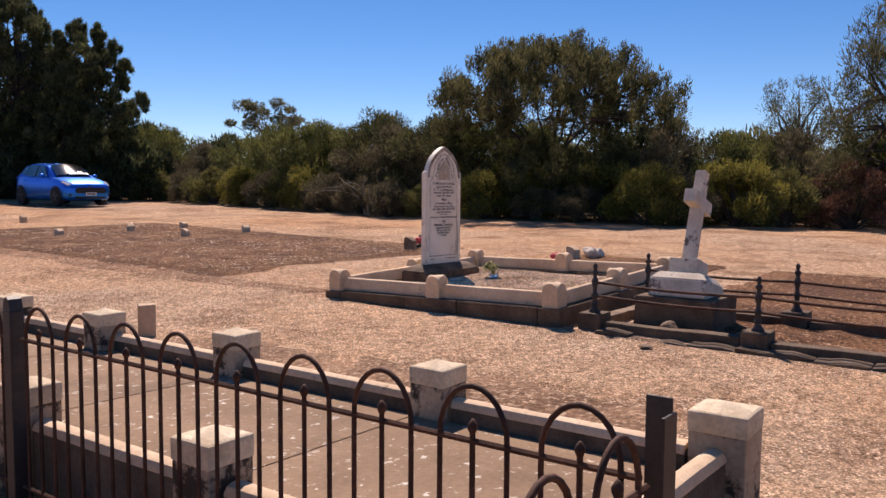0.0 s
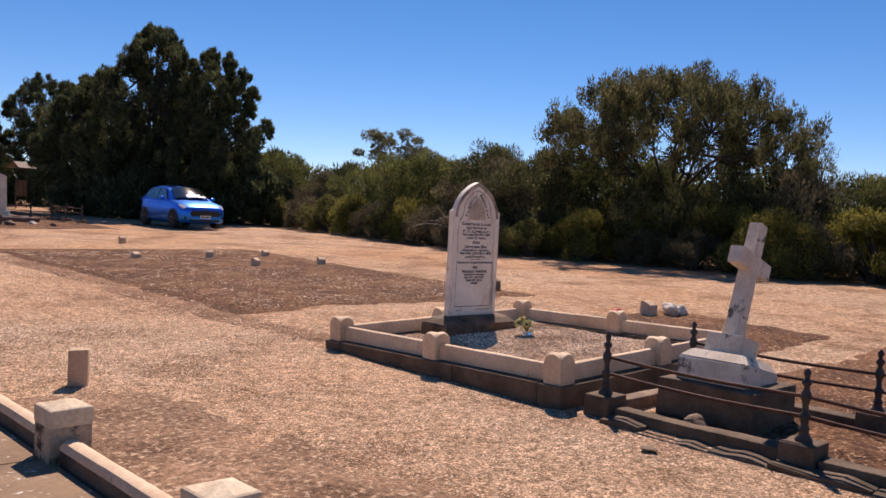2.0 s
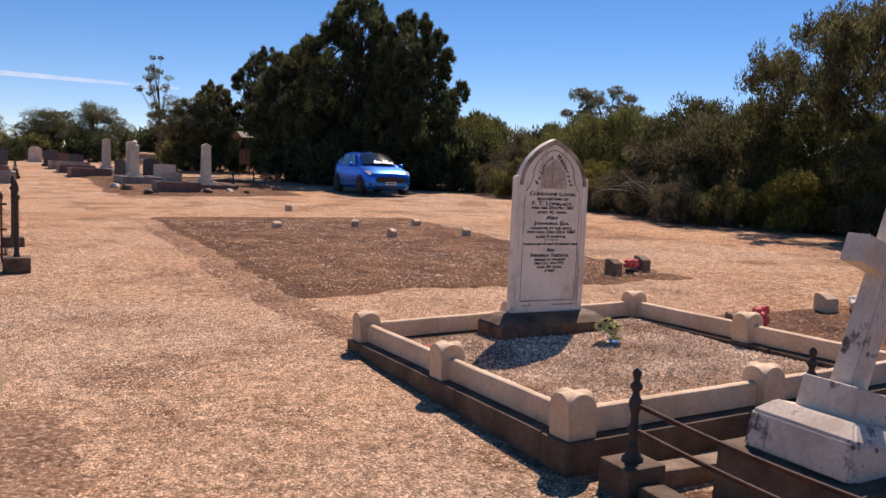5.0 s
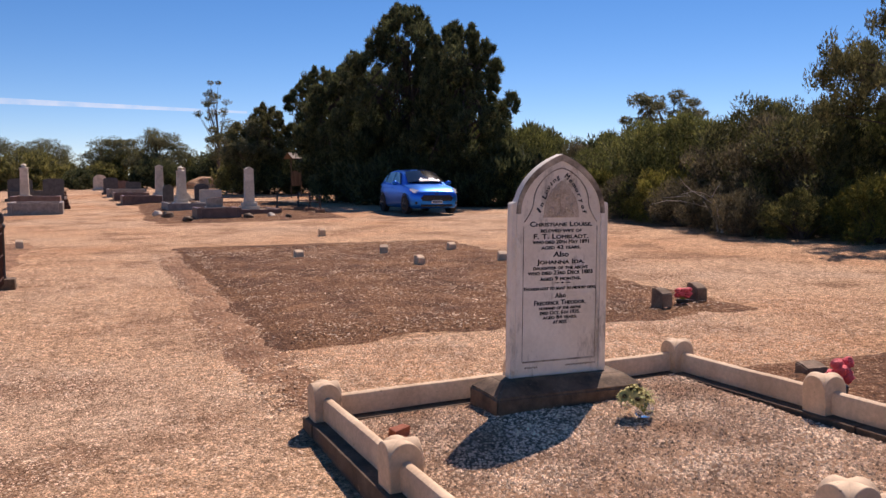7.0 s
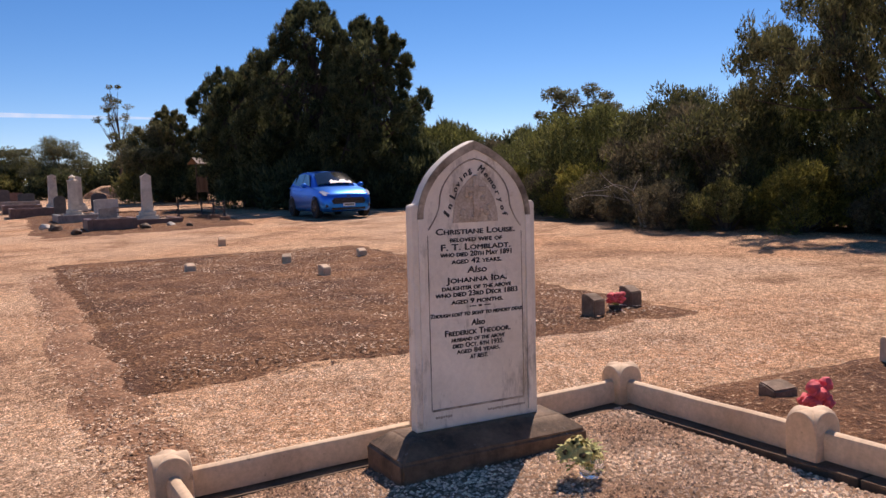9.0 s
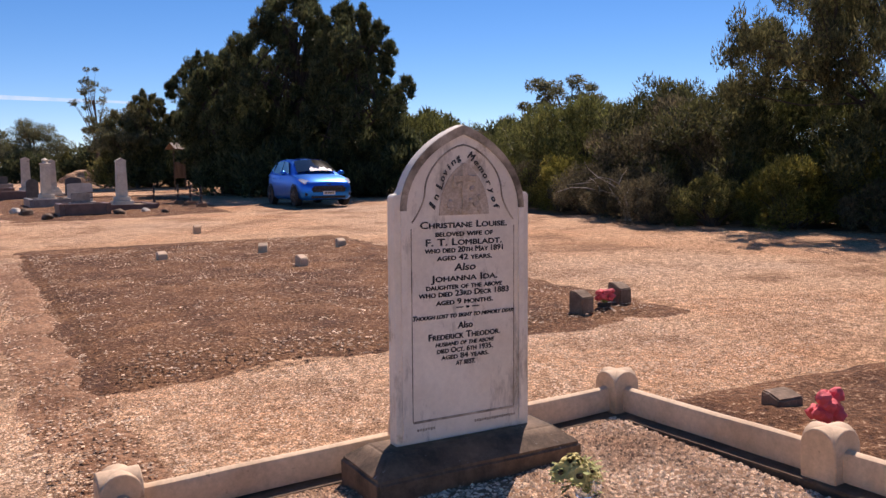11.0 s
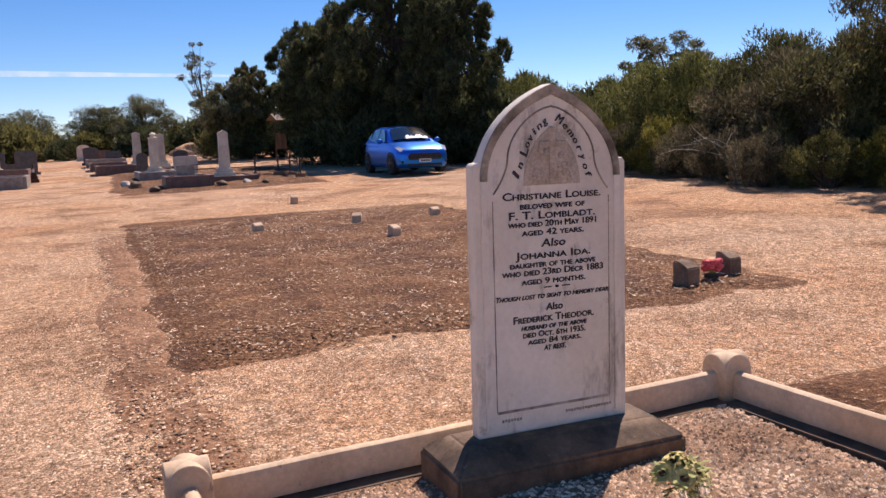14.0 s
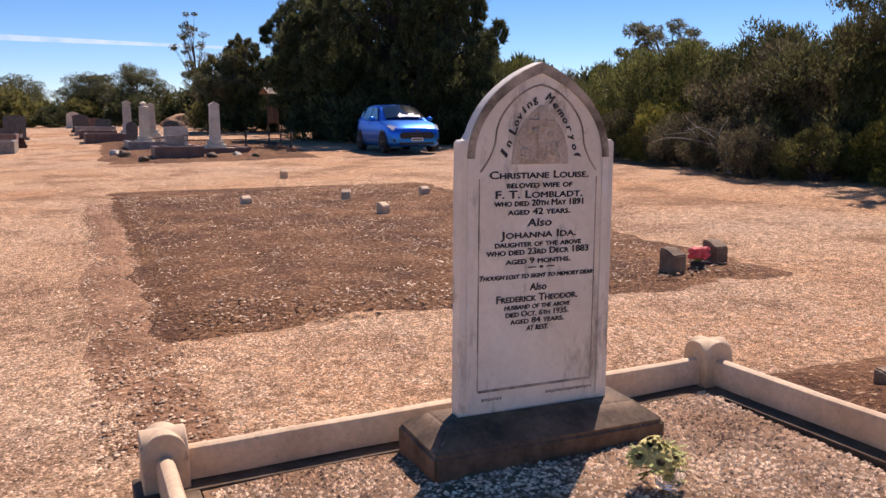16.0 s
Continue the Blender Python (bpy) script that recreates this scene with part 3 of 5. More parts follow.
LINES = (("Christiane Louise.", 1.262, 0.455, 0.030, 0.75, 0), ("beloved wife of", 1.222, 0.30, 0.026, 0.72, 0), ("F. T. Lombladt.", 1.184, 0.40, 0.031, 0.75, 0),
         ("who died 20th May 1891", 1.149, 0.41, 0.025, 0.75, 0), ("aged 42 years.", 1.114, 0.288, 0.025, 0.75, 0), ("Also", 1.069, 0.112, 0.032, 1.0, 0.1),
         ("Johanna Ida.", 1.022, 0.35, 0.030, 0.75, 0), ("daughter of the above", 0.984, 0.40, 0.025, 0.72, 0), ("who died 23rd Decr 1883", 0.952, 0.475, 0.026, 0.75, 0),
         ("aged 9 months.", 0.914, 0.30, 0.025, 0.75, 0), ("Though lost to sight to memory dear.", 0.852, 0.535, 0.021, 0.8, 0.25), ("Also", 0.804, 0.078, 0.030, 1.0, 0.1),
         ("Frederick Theodor.", 0.760, 0.38, 0.030, 0.75, 0), ("husband of the above", 0.726, 0.31, 0.024, 0.72, 0.2), ("died Oct. 6th 1935.", 0.695, 0.295, 0.024, 0.78, 0),
         ("aged 84 years.", 0.665, 0.252, 0.024, 0.75, 0), ("at rest.", 0.635, 0.104, 0.026, 0.8, 0.2))
for words, z, w, h, small, shear in LINES:
    me = lettering("lettering", words, w, h, small, shear, 0.0)
    me.materials.append(M_LEAD)
    ob = new("lettering", me)
    ob.parent = stone
    ob.location = (0.002, 0.0095, z - ST)
bm = B()
box(bm, -0.045, 0.009, 0.595, -0.008, 0.0115, 0.599, 0)
box(bm, 0.04, 0.009, 0.595, 0.077, 0.0115, 0.599, 0)
box(bm, 0.008, 0.009, 0.592, 0.024, 0.0115, 0.602, 0.002)
part("ornament", bm, M_LEAD, stone)
bm = B()
for x0, k in ((-0.25, 7), (0.05, 17)):
    for i in range(k):
        box(bm, x0 + i * 0.0135, 0.009, 0.055 + 0.002 * math.sin(i * 2.1), x0 + i * 0.0135 + 0.009, 0.0115, 0.066, 0)
part("mason_mark", bm, M_MARBLED, stone, "tiny mason's lettering too worn to read")
for word, path in (("In", [(-0.141, 1.357), (-0.123, 1.394)]), ("Loving", [(-0.103, 1.446), (-0.009, 1.566)]), ("Memory", [(0.063, 1.572), (0.172, 1.418)]), ("of", [(0.184, 1.379), (0.197, 1.344)])):
    (xa, za), (xb, zb) = path
    bow = 0.012 if len(word) > 2 else 0.0
    nrm = Vector((-(zb - za), xb - xa)).normalized()
    for i, ch in enumerate(word):
        t = i / max(1, len(word) - 1)
        x = xa + (xb - xa) * t + nrm.x * bow * 4 * t * (1 - t)
        z = za + (zb - za) * t + nrm.y * bow * 4 * t * (1 - t)
        big = ch in "ILM"
        me = lettering("lettering", ch, 0.032 if ch in "LMm" else 0.012 if ch == "i" else 0.022, 0.036 if big else 0.028, 1.0, 0.12, 0.0)
        me.materials.append(M_LEAD)
        ob = new("lettering", me)
        ob.parent = stone
        tilt = math.atan2(zb - za, xb - xa) + (0.35 - 0.7 * t) * (1 if len(word) > 2 else 0)
        ob.matrix_basis = Matrix.Translation((x - 0.024, 0.0085, z - ST - 0.008)) @ Matrix.Rotation(-tilt, 4, "Y")


# ---- flowers ----
def bloom(bm_petal, bm_seed, c, r, d):
    d = Vector(d).normalized()
    u = d.orthogonal().normalized()
    w = d.cross(u)
    for k in range(11):
        a = 2 * math.pi * k / 11
        o = u * math.cos(a) + w * math.sin(a)
        s = u * -math.sin(a) + w * math.cos(a)
        p = [c + o * r * 0.25 - s * r * 0.08, c + o * r * 0.65 - s * r * 0.19 + d * r * 0.18, c + o * r + d * r * 0.02, c + o * r * 0.65 + s * r * 0.19 + d * r * 0.18, c + o * r * 0.25 + s * r * 0.08]
        top = [bm_petal.verts.new(q) for q in p]
        bot = [bm_petal.verts.new(q - d * 0.003) for q in p]
        bm_petal.faces.new(top)
        bm_petal.faces.new(bot[::-1])
        for i in range(5):
            bm_petal.faces.new((top[i], bot[i], bot[(i + 1) % 5], top[(i + 1) % 5]))
    r2 = bmesh.ops.create_icosphere(bm_seed, subdivisions=1, radius=r * 0.3)
    for v in r2["verts"]:
        v.co = c + d * r * 0.05 + v.co * 0.9


def vase_flowers(x, y, z):
    e = thing("flower_jar", x, y, z, 0, "glass jar of faded cream artificial sunflowers on gravel", "flowers")
    bm = B()
    lathe(bm, [(0.044, 0.0), (0.055, 0.01), (0.058, 0.065), (0.049, 0.09), (0.046, 0.108)], 16)
    ob = smooth(part("jar", bm, M_JAR, e, "clear glass jar"), 60)
    ob.visible_shadow = False
    rngf = np.random.default_rng(8)
    stem, leaf = B(), B()
    for k in range(12):
        a = 2 * math.pi * k / 8 + rngf.uniform(-0.3, 0.3)
        rr = rngf.uniform(0.04, 0.09) if k < 8 else rngf.uniform(0.0, 0.045)
        c = Vector((rr * math.cos(a) - 0.065, rr * math.sin(a), rngf.uniform(0.10, 0.15) + (0.025 if k > 7 else 0.0)))
        tube(stem, [(0, 0, 0.03), (c.x * 0.5, c.y * 0.5, c.z * 0.7), tuple(c)], 0.004, 5)
        pet, seed = B(), B()
        bloom(pet, seed, c, rngf.uniform(0.045, 0.06), (math.cos(a) * 0.7, math.sin(a) * 0.7 - 0.4, 0.7))
        head = part("bloom", pet, M_PETAL, e)
        part("flower_centre", seed, M_SEED, head)
    for k in range(120):
        a, rr = rngf.uniform(0, 6.28), rngf.uniform(0.02, 0.10)
        c = Vector((rr * math.cos(a) - 0.06, rr * math.sin(a), rngf.uniform(0.05, 0.16)))
        o = Vector((math.cos(a), math.sin(a), rngf.uniform(-0.2, 0.6)))
        s = Vector((-math.sin(a), math.cos(a), 0))
        leaf.faces.new([leaf.verts.new(q) for q in (c, c + o * 0.02 + s * 0.008, c + o * 0.042, c + o * 0.02 - s * 0.008)])
    part("stalk", stem, M_STEM, e)
    part("foliage", leaf, M_STEM, e)


vase_flowers(0.262, -0.575, fill_z(0.262, -0.575))


def red_flowers(x, y, s, lab):
    e = thing("artificial_flowers", x, y, ground_z(x, y) + 0.02, 0, lab, "flowers")
    rngf = np.random.default_rng(int(abs(x) * 100))
    pet, stem = B(), B()
    for k in range(16):
        a, rr = rngf.uniform(0, 6.28), rngf.uniform(0, 0.07) * s
        c = Vector((rr * math.cos(a), rr * math.sin(a), rngf.uniform(0.1, 0.2) * s))
        r = bmesh.ops.create_icosphere(pet, subdivisions=2, radius=0.035 * s)
        for v in r["verts"]:
            v.co = v.co * (1 + 0.45 * noise.noise(v.co * 60 + c * 9)) + c
        tube(stem, [(0, 0, 0), tuple(c)], 0.003, 5)
    part("blossom", pet, M_PINK, e)
    part("stalk", stem, M_STEM, e)
    bm = B()
    lathe(bm, [(0.05 * s, -0.03), (0.055 * s, 0.0), (0.06 * s, 0.05 * s), (0.05 * s, 0.055 * s)], 12)
    part("pot", bm, M_IRONB, e, "small dark flower pot")
    return e


red_flowers(1.98, -0.44, 1.15, "bunch of faded red artificial flowers on dark soil")
red_flowers(3.52, 3.12, 0.8, "bunch of faded red artificial flowers between two marker stones").scale = (1.7, 1.0, 1.0)


# ---- small marker stones ----
def wedge_stone(x, y, w, d, h, rz, material, lab, group=""):
    bm = B()
    prism(bm, [(-d / 2, -0.08), (d / 2, -0.08), (d / 2, h), (d * 0.1, h), (-d / 2, h * 0.72)], -w / 2, w / 2, "x")
    bmesh.ops.bevel(bm, geom=bm.edges[:], offset=0.01, segments=2, affect="EDGES")
    worn(bm, 0.006, 9)
    ob = part("marker_stone", bm, material, None)
    ob.matrix_basis = pose(x, y, ground_z(x, y) + 0.015, 0, 0, rz)
    return tagged(ob, lab, "marker stone", group)


for x, y, rz in ((0.73, 10.1, 10), (2.32, 10.08, -20), (2.23, 8.07, 25), (3.69, 10.1, 5), (2.41, 14.79, 0), (3.68, 7.95, -10), (-4.0, 14.95, 4)):
    wedge_stone(x, y, 0.145, 0.13, 0.165 if y != 10.1 else 0.145, rz, M_KERB, "small weathered cream concrete marker block on bare soil", "grave markers in the bed")
wedge_stone(3.2, 3.08, 0.17, 0.17, 0.20, 12, M_SLANT, "brown slant faced marker stone beside red flowers", "slant markers")
wedge_stone(3.83, 3.25, 0.17, 0.17, 0.20, 8, M_SLANT, "brown slant faced marker stone beside red flowers", "slant markers")
wedge_stone(2.22, 0.02, 0.18, 0.16, 0.10, -8, M_SLANT, "slant faced brown marker stone beside red flowers", "slant markers")
wedge_stone(3.56, 0.1, 0.2, 0.16, 0.2, 5, M_KERB, "small cream marker stone on dark soil", "slant markers")
bm = B()
for k, (x, y, z, r) in enumerate(((0, 0, 0.07, 0.1), (0.16, -0.05, 0.06, 0.09), (0.08, 0.1, 0.09, 0.09), (0.25, 0.04, 0.05, 0.07))):
    q = bmesh.ops.create_icosphere(bm, subdivisions=3, radius=r)
    for v in q["verts"]:
        v.co = Vector((v.co.x, v.co.y, v.co.z * 0.9)) * (1 + 0.35 * noise.noise(v.co * 14 + Vector((k, 0, 0)))) + Vector((x, y, z))
ob = part("broken_ornament", bm, M_PALE, None)
ob.location = (3.9, -0.05, ground_z(3.9, -0.05) + 0.02)
tagged(ob, "broken white plaster grave ornament lying on soil", "grave ornament")
bm = box(B(), -0.075, -0.05, -0.1, 0.065, 0.05, 0.26, 0.012)
worn(bm, 0.006, 7, 1)
ob = part("marker_slab", bm, M_KERB, None)
ob.matrix_basis = pose(-4.04, 0.12, ground_z(-4.04, 0.12) - 0.0, 2, 0, -28)
tagged(ob, "small upright broken concrete slab in the gravel", "marker stone")


# ---- the grave with the leaning cross ----
def iron_post(x, y, lab, footing=M_PLINTH):
    z = ground_z(x, y)
    e = thing("iron_post", x, y, z, 0, lab, "railing post", "posts of the low iron railing")
    bm = box(B(), -0.11, -0.11, -0.1, 0.11, 0.11, 0.14, 0.015)
    worn(bm, 0.006, 6)
    part("footing", bm, footing, e, "rough stone footing block")
    bm = B()
    lathe(bm, [(0.05, 0.135), (0.052, 0.15), (0.034, 0.175), (0.026, 0.2), (0.034, 0.215), (0.022, 0.235), (0.024, 0.27), (0.034, 0.285), (0.034, 0.3), (0.02, 0.315), (0.018, 0.36), (0.026, 0.385), (0.032, 0.40), (0.03, 0.43), (0.018, 0.45),
               (0.016, 0.47), (0.028, 0.485), (0.03, 0.50), (0.014, 0.52), (0.02, 0.545), (0.022, 0.56), (0.006, 0.58)], 12)
    smooth(part("shaft", bm, M_IRONB, e, "turned black cast iron shaft with finial"), 50)
    return e


PX0, PX1, PYS = -1.36, -0.17, (-2.72, -4.16, -5.6)
for x in (PX0, PX1):
    for y in PYS:
        iron_post(x, y, "turned black iron railing post on a stone footing")
bars = (((PX0, PYS[0]), (PX0, PYS[1])), ((PX0, PYS[1]), (PX0, PYS[2])), ((PX1, PYS[0]), (PX1, PYS[1])), ((PX1, PYS[1]), (PX1, PYS[2])), ((PX0, PYS[2]), (PX1, PYS[2])))
for (xa, ya), (xb, yb) in bars:
    for h in (0.29, 0.41):
        bm = B()
        n = 8
        pts = []
        for i in range(n + 1):
            t = i / n
            x, y = xa + (xb - xa) * t, ya + (yb - ya) * t
            pts.append((x, y, ground_z(x, y) + h - 0.02 * math.sin(math.pi * t)))
        tube(bm, pts, 0.012, 8)
        ob = smooth(part("iron_rail", bm, M_IRON, None), 60)
        tagged(ob, "thin sagging rusty iron rail between posts", "railing", "rails of the low iron railing")
for (xa, ya), (xb, yb) in bars + (((PX0, PYS[0]), (PX1, PYS[0])),):
    dx = abs(xb - xa) < 0.01
    g = ground_z((xa + xb) / 2, (ya + yb) / 2)
    bm = B()
    if dx:
        box(bm, xa - 0.07, yb + 0.12, -0.1, xa + 0.07, ya - 0.12, 0.075, 0.015)
    else:
        box(bm, xa + 0.12, ya - 0.07, -0.1, xb - 0.12, ya + 0.07, 0.075, 0.015)
    worn(bm, 0.012, 4, 3)
    ob = part("kerb_stone", bm, M_PLINTH if dx else M_SLANT, None)
    ob.location = (0, 0, g)
    tagged(ob, "rough dark kerb stone under the iron railing", "kerb", "kerbs of the railed grave")
strip = thing("footing_strip", -1.53, -4.2, ground_z(-1.53, -4.2), 0, "cracked rough cement strip along the railed grave", "kerb")
rngs = np.random.default_rng(12)
y = -1.45
while y < 1.35:
    l = rngs.uniform(0.25, 0.6)
    bm = box(B(), -0.085, 0, -0.1, 0.085, l - 0.012, rngs.uniform(0.0, 0.03), 0.012)
    worn(bm, 0.022, 6, 3)
    ob = part("cement_piece", bm, M_PLINTH, strip)
    ob.matrix_basis = pose(rngs.uniform(-0.02, 0.02), y, rngs.uniform(-0.012, 0.006) + 0.012 * y, rngs.uniform(-2, 2), rngs.uniform(-5, 5), rngs.uniform(-3, 3))
    y += l
for x, y, r, mm, flat, lab in ((-1.235, -3.38, 0.085, M_SLANT, 0.75, "rough grey stone lump lying inside the iron railing"), (-1.89, -3.44, 0.055, M_SLANT, 0.25, "flat pale stone chip lying on the gravel")):
    bm = B()
    q = bmesh.ops.create_icosphere(bm, subdivisions=3, radius=r)
    for v in q["verts"]:
        v.co = v.co * (1 + 0.5 * noise.noise(v.co * 11 + Vector((x * 3, y, 0))))
        v.co.z *= flat
    ob = part("rock", bm, mm, None)
    ob.location = (x, y, ground_z(x, y) + r * flat * 0.6)
    tagged(ob, lab, "rock")
patch("ground_soil_railed", ((-1.3, -5.6), (-0.2, -5.6), (-0.2, -2.75), (-1.3, -2.75)), M_SOIL, "dark soil inside the low iron railing", 0.02, 30, 60, 0.03, 0.04, 3.0)
patch("ground_soil_lane", ((-0.1, -7.5), (4.5, -7.0), (4.5, -2.6), (-0.1, -2.6)), M_SOIL, "dark brown soil beside the railed grave", 0.02, 50, 50, 0.03, 0.12, 8.0)

cross = thing("cross_monument", -0.78, -3.35, ground_z(-0.78, -3.35), 0, "white painted cross leaning on a tilted stepped base", "grave monument")
bm = box(B(), -0.33, -0.36, -0.1, 0.33, 0.36, 0.29, 0.02)
worn(bm, 0.012, 4, 2)
part("plinth", bm, M_PLINTH, cross, "dark weathered cement plinth")
m1 = pose(-0.02, 0, 0.30, 0, 13, 0)
bm = B()
lo = [(-0.25, -0.26), (0.25, -0.26), (0.25, 0.26), (-0.25, 0.26)]
hi = [(-0.19, -0.20), (0.19, -0.20), (0.19, 0.20), (-0.19, 0.20)]
rr = [[bm.verts.new(m1 @ Vector((x, y, z))) for x, y in o] for o, z in ((lo, -0.06), (lo, 0.10), (hi, 0.17))]
for a, b in zip(rr, rr[1:]):
    for i in range(4):
        bm.faces.new((a[i], a[(i + 1) % 4], b[(i + 1) % 4], b[i]))
bm.faces.new(rr[2])
bm.faces.new(rr[0][::-1])
bmesh.ops.bevel(bm, geom=bm.edges[:], offset=0.01, segments=2, affect="EDGES")
part("sloped_step", bm, M_WHITE, cross, "white sloped base slab tilted to one side")
m2 = pose(0.015, 0, 0.46, 0, 16, 0)
part("pedestal", box(B(), -0.135, -0.135, -0.03, 0.135, 0.135, 0.14, 0.01, m2), M_WHITE, cross, "flaking white pedestal block")
m3 = pose(0.045, 0, 0.59, 0, 19.5, 0)
bm = B()
for a, b in (((0.06, 0.056, 0), (0.054, 0.05, 0.87)),):
    r0 = [bm.verts.new(m3 @ Vector((sx * a[0], sy * a[1], a[2] - 0.02))) for sx, sy in ((-1, -1), (1, -1), (1, 1), (-1, 1))]
    r1 = [bm.verts.new(m3 @ Vector((sx * b[0], sy * b[1], b[2]))) for sx, sy in ((-1, -1), (1, -1), (1, 1), (-1, 1))]
    for i in range(4):
        bm.faces.new((r0[i], r0[(i + 1) % 4], r1[(i + 1) % 4], r1[i]))
    bm.faces.new(r1)
    bm.faces.new(r0[::-1])
bmesh.ops.bevel(bm, geom=bm.edges[:], offset=0.008, segments=2, affect="EDGES")
part("shaft", bm, M_WHITE, cross, "white cross shaft with dark flaking stains")
part("arm", box(B(), -0.235, -0.0535, 0.50, 0.235, 0.0535, 0.625, 0.008, m3), M_WHITE, cross, "white cross arms with flaking paint")

# ---- the slab grave with square posts ----
slab_posts = [(-5.0, -0.8), (-4.95, -2.13), (-4.95, -3.65), (-4.88, -5.05), (-4.97, 0.5), (-6.38, -2.44), (-6.38, -3.72), (-6.38, -5.05), (-6.38, -1.1), (-6.38, 0.5)]
for x, y in slab_posts:
    k = 0.12 if y == -5.05 and x > -5 else 0.104
    e = thing("kerb_post", x, y, -0.037, (x * 37 + y * 11) % 5 - 2, "square stained concrete post with a low pyramid cap coloured as sunlit", "kerb post", "posts of the slab grave")
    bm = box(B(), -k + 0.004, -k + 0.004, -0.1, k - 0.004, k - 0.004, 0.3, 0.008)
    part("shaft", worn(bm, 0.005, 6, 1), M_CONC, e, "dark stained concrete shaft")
    # Separate top block, coloured paler to stand in for sunlight on it.
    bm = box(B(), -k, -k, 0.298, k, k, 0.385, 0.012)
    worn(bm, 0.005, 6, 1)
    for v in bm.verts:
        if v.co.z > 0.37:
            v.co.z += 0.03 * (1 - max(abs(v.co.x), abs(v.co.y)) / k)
    part("cap", bm, M_CAP_LIT, e, "cement cap with a low point, sunlight put into its pale colour")
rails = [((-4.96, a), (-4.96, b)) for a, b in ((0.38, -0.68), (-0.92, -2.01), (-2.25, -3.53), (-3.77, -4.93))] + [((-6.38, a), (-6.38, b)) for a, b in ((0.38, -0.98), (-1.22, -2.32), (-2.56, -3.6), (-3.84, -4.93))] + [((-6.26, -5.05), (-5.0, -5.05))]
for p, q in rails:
    e = thing("kerb_rail", 0, 0, 0, 0, "kerb rail between posts, stain and shade coloured into its sides, rounded top paled as sunlit", "kerb rail", "rails of the slab grave")
    # Sides coloured dark for stain and shade, top strip pale as if sunlit.
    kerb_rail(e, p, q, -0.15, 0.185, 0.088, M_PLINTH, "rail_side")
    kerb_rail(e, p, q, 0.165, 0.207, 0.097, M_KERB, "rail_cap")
ys = (-4.98, -3.56, -2.12, -0.72, 0.55)
for a, b in zip(ys, ys[1:]):
    bm = box(B(), -6.32, a + 0.004, -0.2, -5.02, b - 0.004, 0.10, 0.006)
    ob = part("grave_slab", bm, M_SLAB, None)
    tagged(ob, "grey cement slab spotted with pale lichen", "grave slab", "slabs of the kerbed grave")

# ---- hooped iron fence ----
FX, FY0, FY1, FZ = -6.54, -5.43, -2.65, -0.16
fence = thing("hoop_fence", FX, FY0, FZ, 0, "rusty iron hoop top fence round a grave", "iron fence")


def hoop_run(parent, a, b, n, zr):
    a, b = Vector((*a, 0)), Vector((*b, 0))
    for i in range(n):
        c = a.lerp(b, (i + 0.5) / n)
        d = (b - a).normalized()
        w = 0.102
        pts = [c - d * w + Vector((0, 0, 0.0)), c - d * w + Vector((0, 0, zr - 0.02))]
        for k in range(1, 12):
            t = math.pi * k / 12
            pts.append(c - d * w * math.cos(t) * 1.02 + Vector((0, 0, zr + 0.0 + 0.14 * math.sin(t))))
        pts += [c + d * w + Vector((0, 0, zr - 0.02)), c + d * w]
        bm = B()
        tube(bm, [tuple(p) for p in pts], 0.0075, 7)
        smooth(part("hoop", bm, M_IRON, parent), 60)
        bm = B()
        tube(bm, [tuple(c), tuple(c + Vector((0, 0, zr + 0.03)))], 0.008, 6)
        lathe(bm, [(0.008, 0), (0.013, 0.012), (0.014, 0.02), (0.004, 0.036)], 8, tuple(c + Vector((0, 0, zr + 0.02))))
        smooth(part("dart_bar", bm, M_IRON, parent), 60)
    for z, r in ((zr, 0.009), (0.14, 0.009)):
        bm = B()
        tube(bm, [tuple(a + Vector((0, 0, z))), tuple(b + Vector((0, 0, z)))], r, 6)
        part("rail", bm, M_IRON, parent)


L = FY1 - FY0
hoop_run(fence, (0, 0.03), (0, L - 0.05), 9, 0.757)
hoop_run(fence, (0, L + 0.05), (0, L + 2.45), 8, 0.757)
hoop_run(fence, (-0.04, 0), (-1.5, 0.0), 5, 0.757)
for y, h in ((L, 0.93), (L + 2.5, 0.93)):
    bm = box(B(), -0.03, y - 0.03, -0.1, 0.03, y + 0.03, h - 0.06, 0.004)
    prism(bm, [(y - 0.03, h - 0.058), (y + 0.03, h - 0.058), (y + 0.018, h - 0.01), (y, h), (y - 0.018, h - 0.01)], -0.028, 0.028, "x")
    part("post", bm, M_IRONB, fence, "square blackened iron post with pointed top")
bm = box(B(), -0.035, -0.035, -0.1, 0.035, -0.027, 0.91, 0.002)
box(bm, 0.027, -0.026, -0.1, 0.035, 0.035, 0.94, 0.002)
part("corner_post", bm, M_IRONB, fence, "blackened angle iron corner post")
bm = box(B(), -1.6, -0.05, -0.15, -1.5, 0.05, 0.95, 0.004)
part("post", bm, M_IRON, fence)


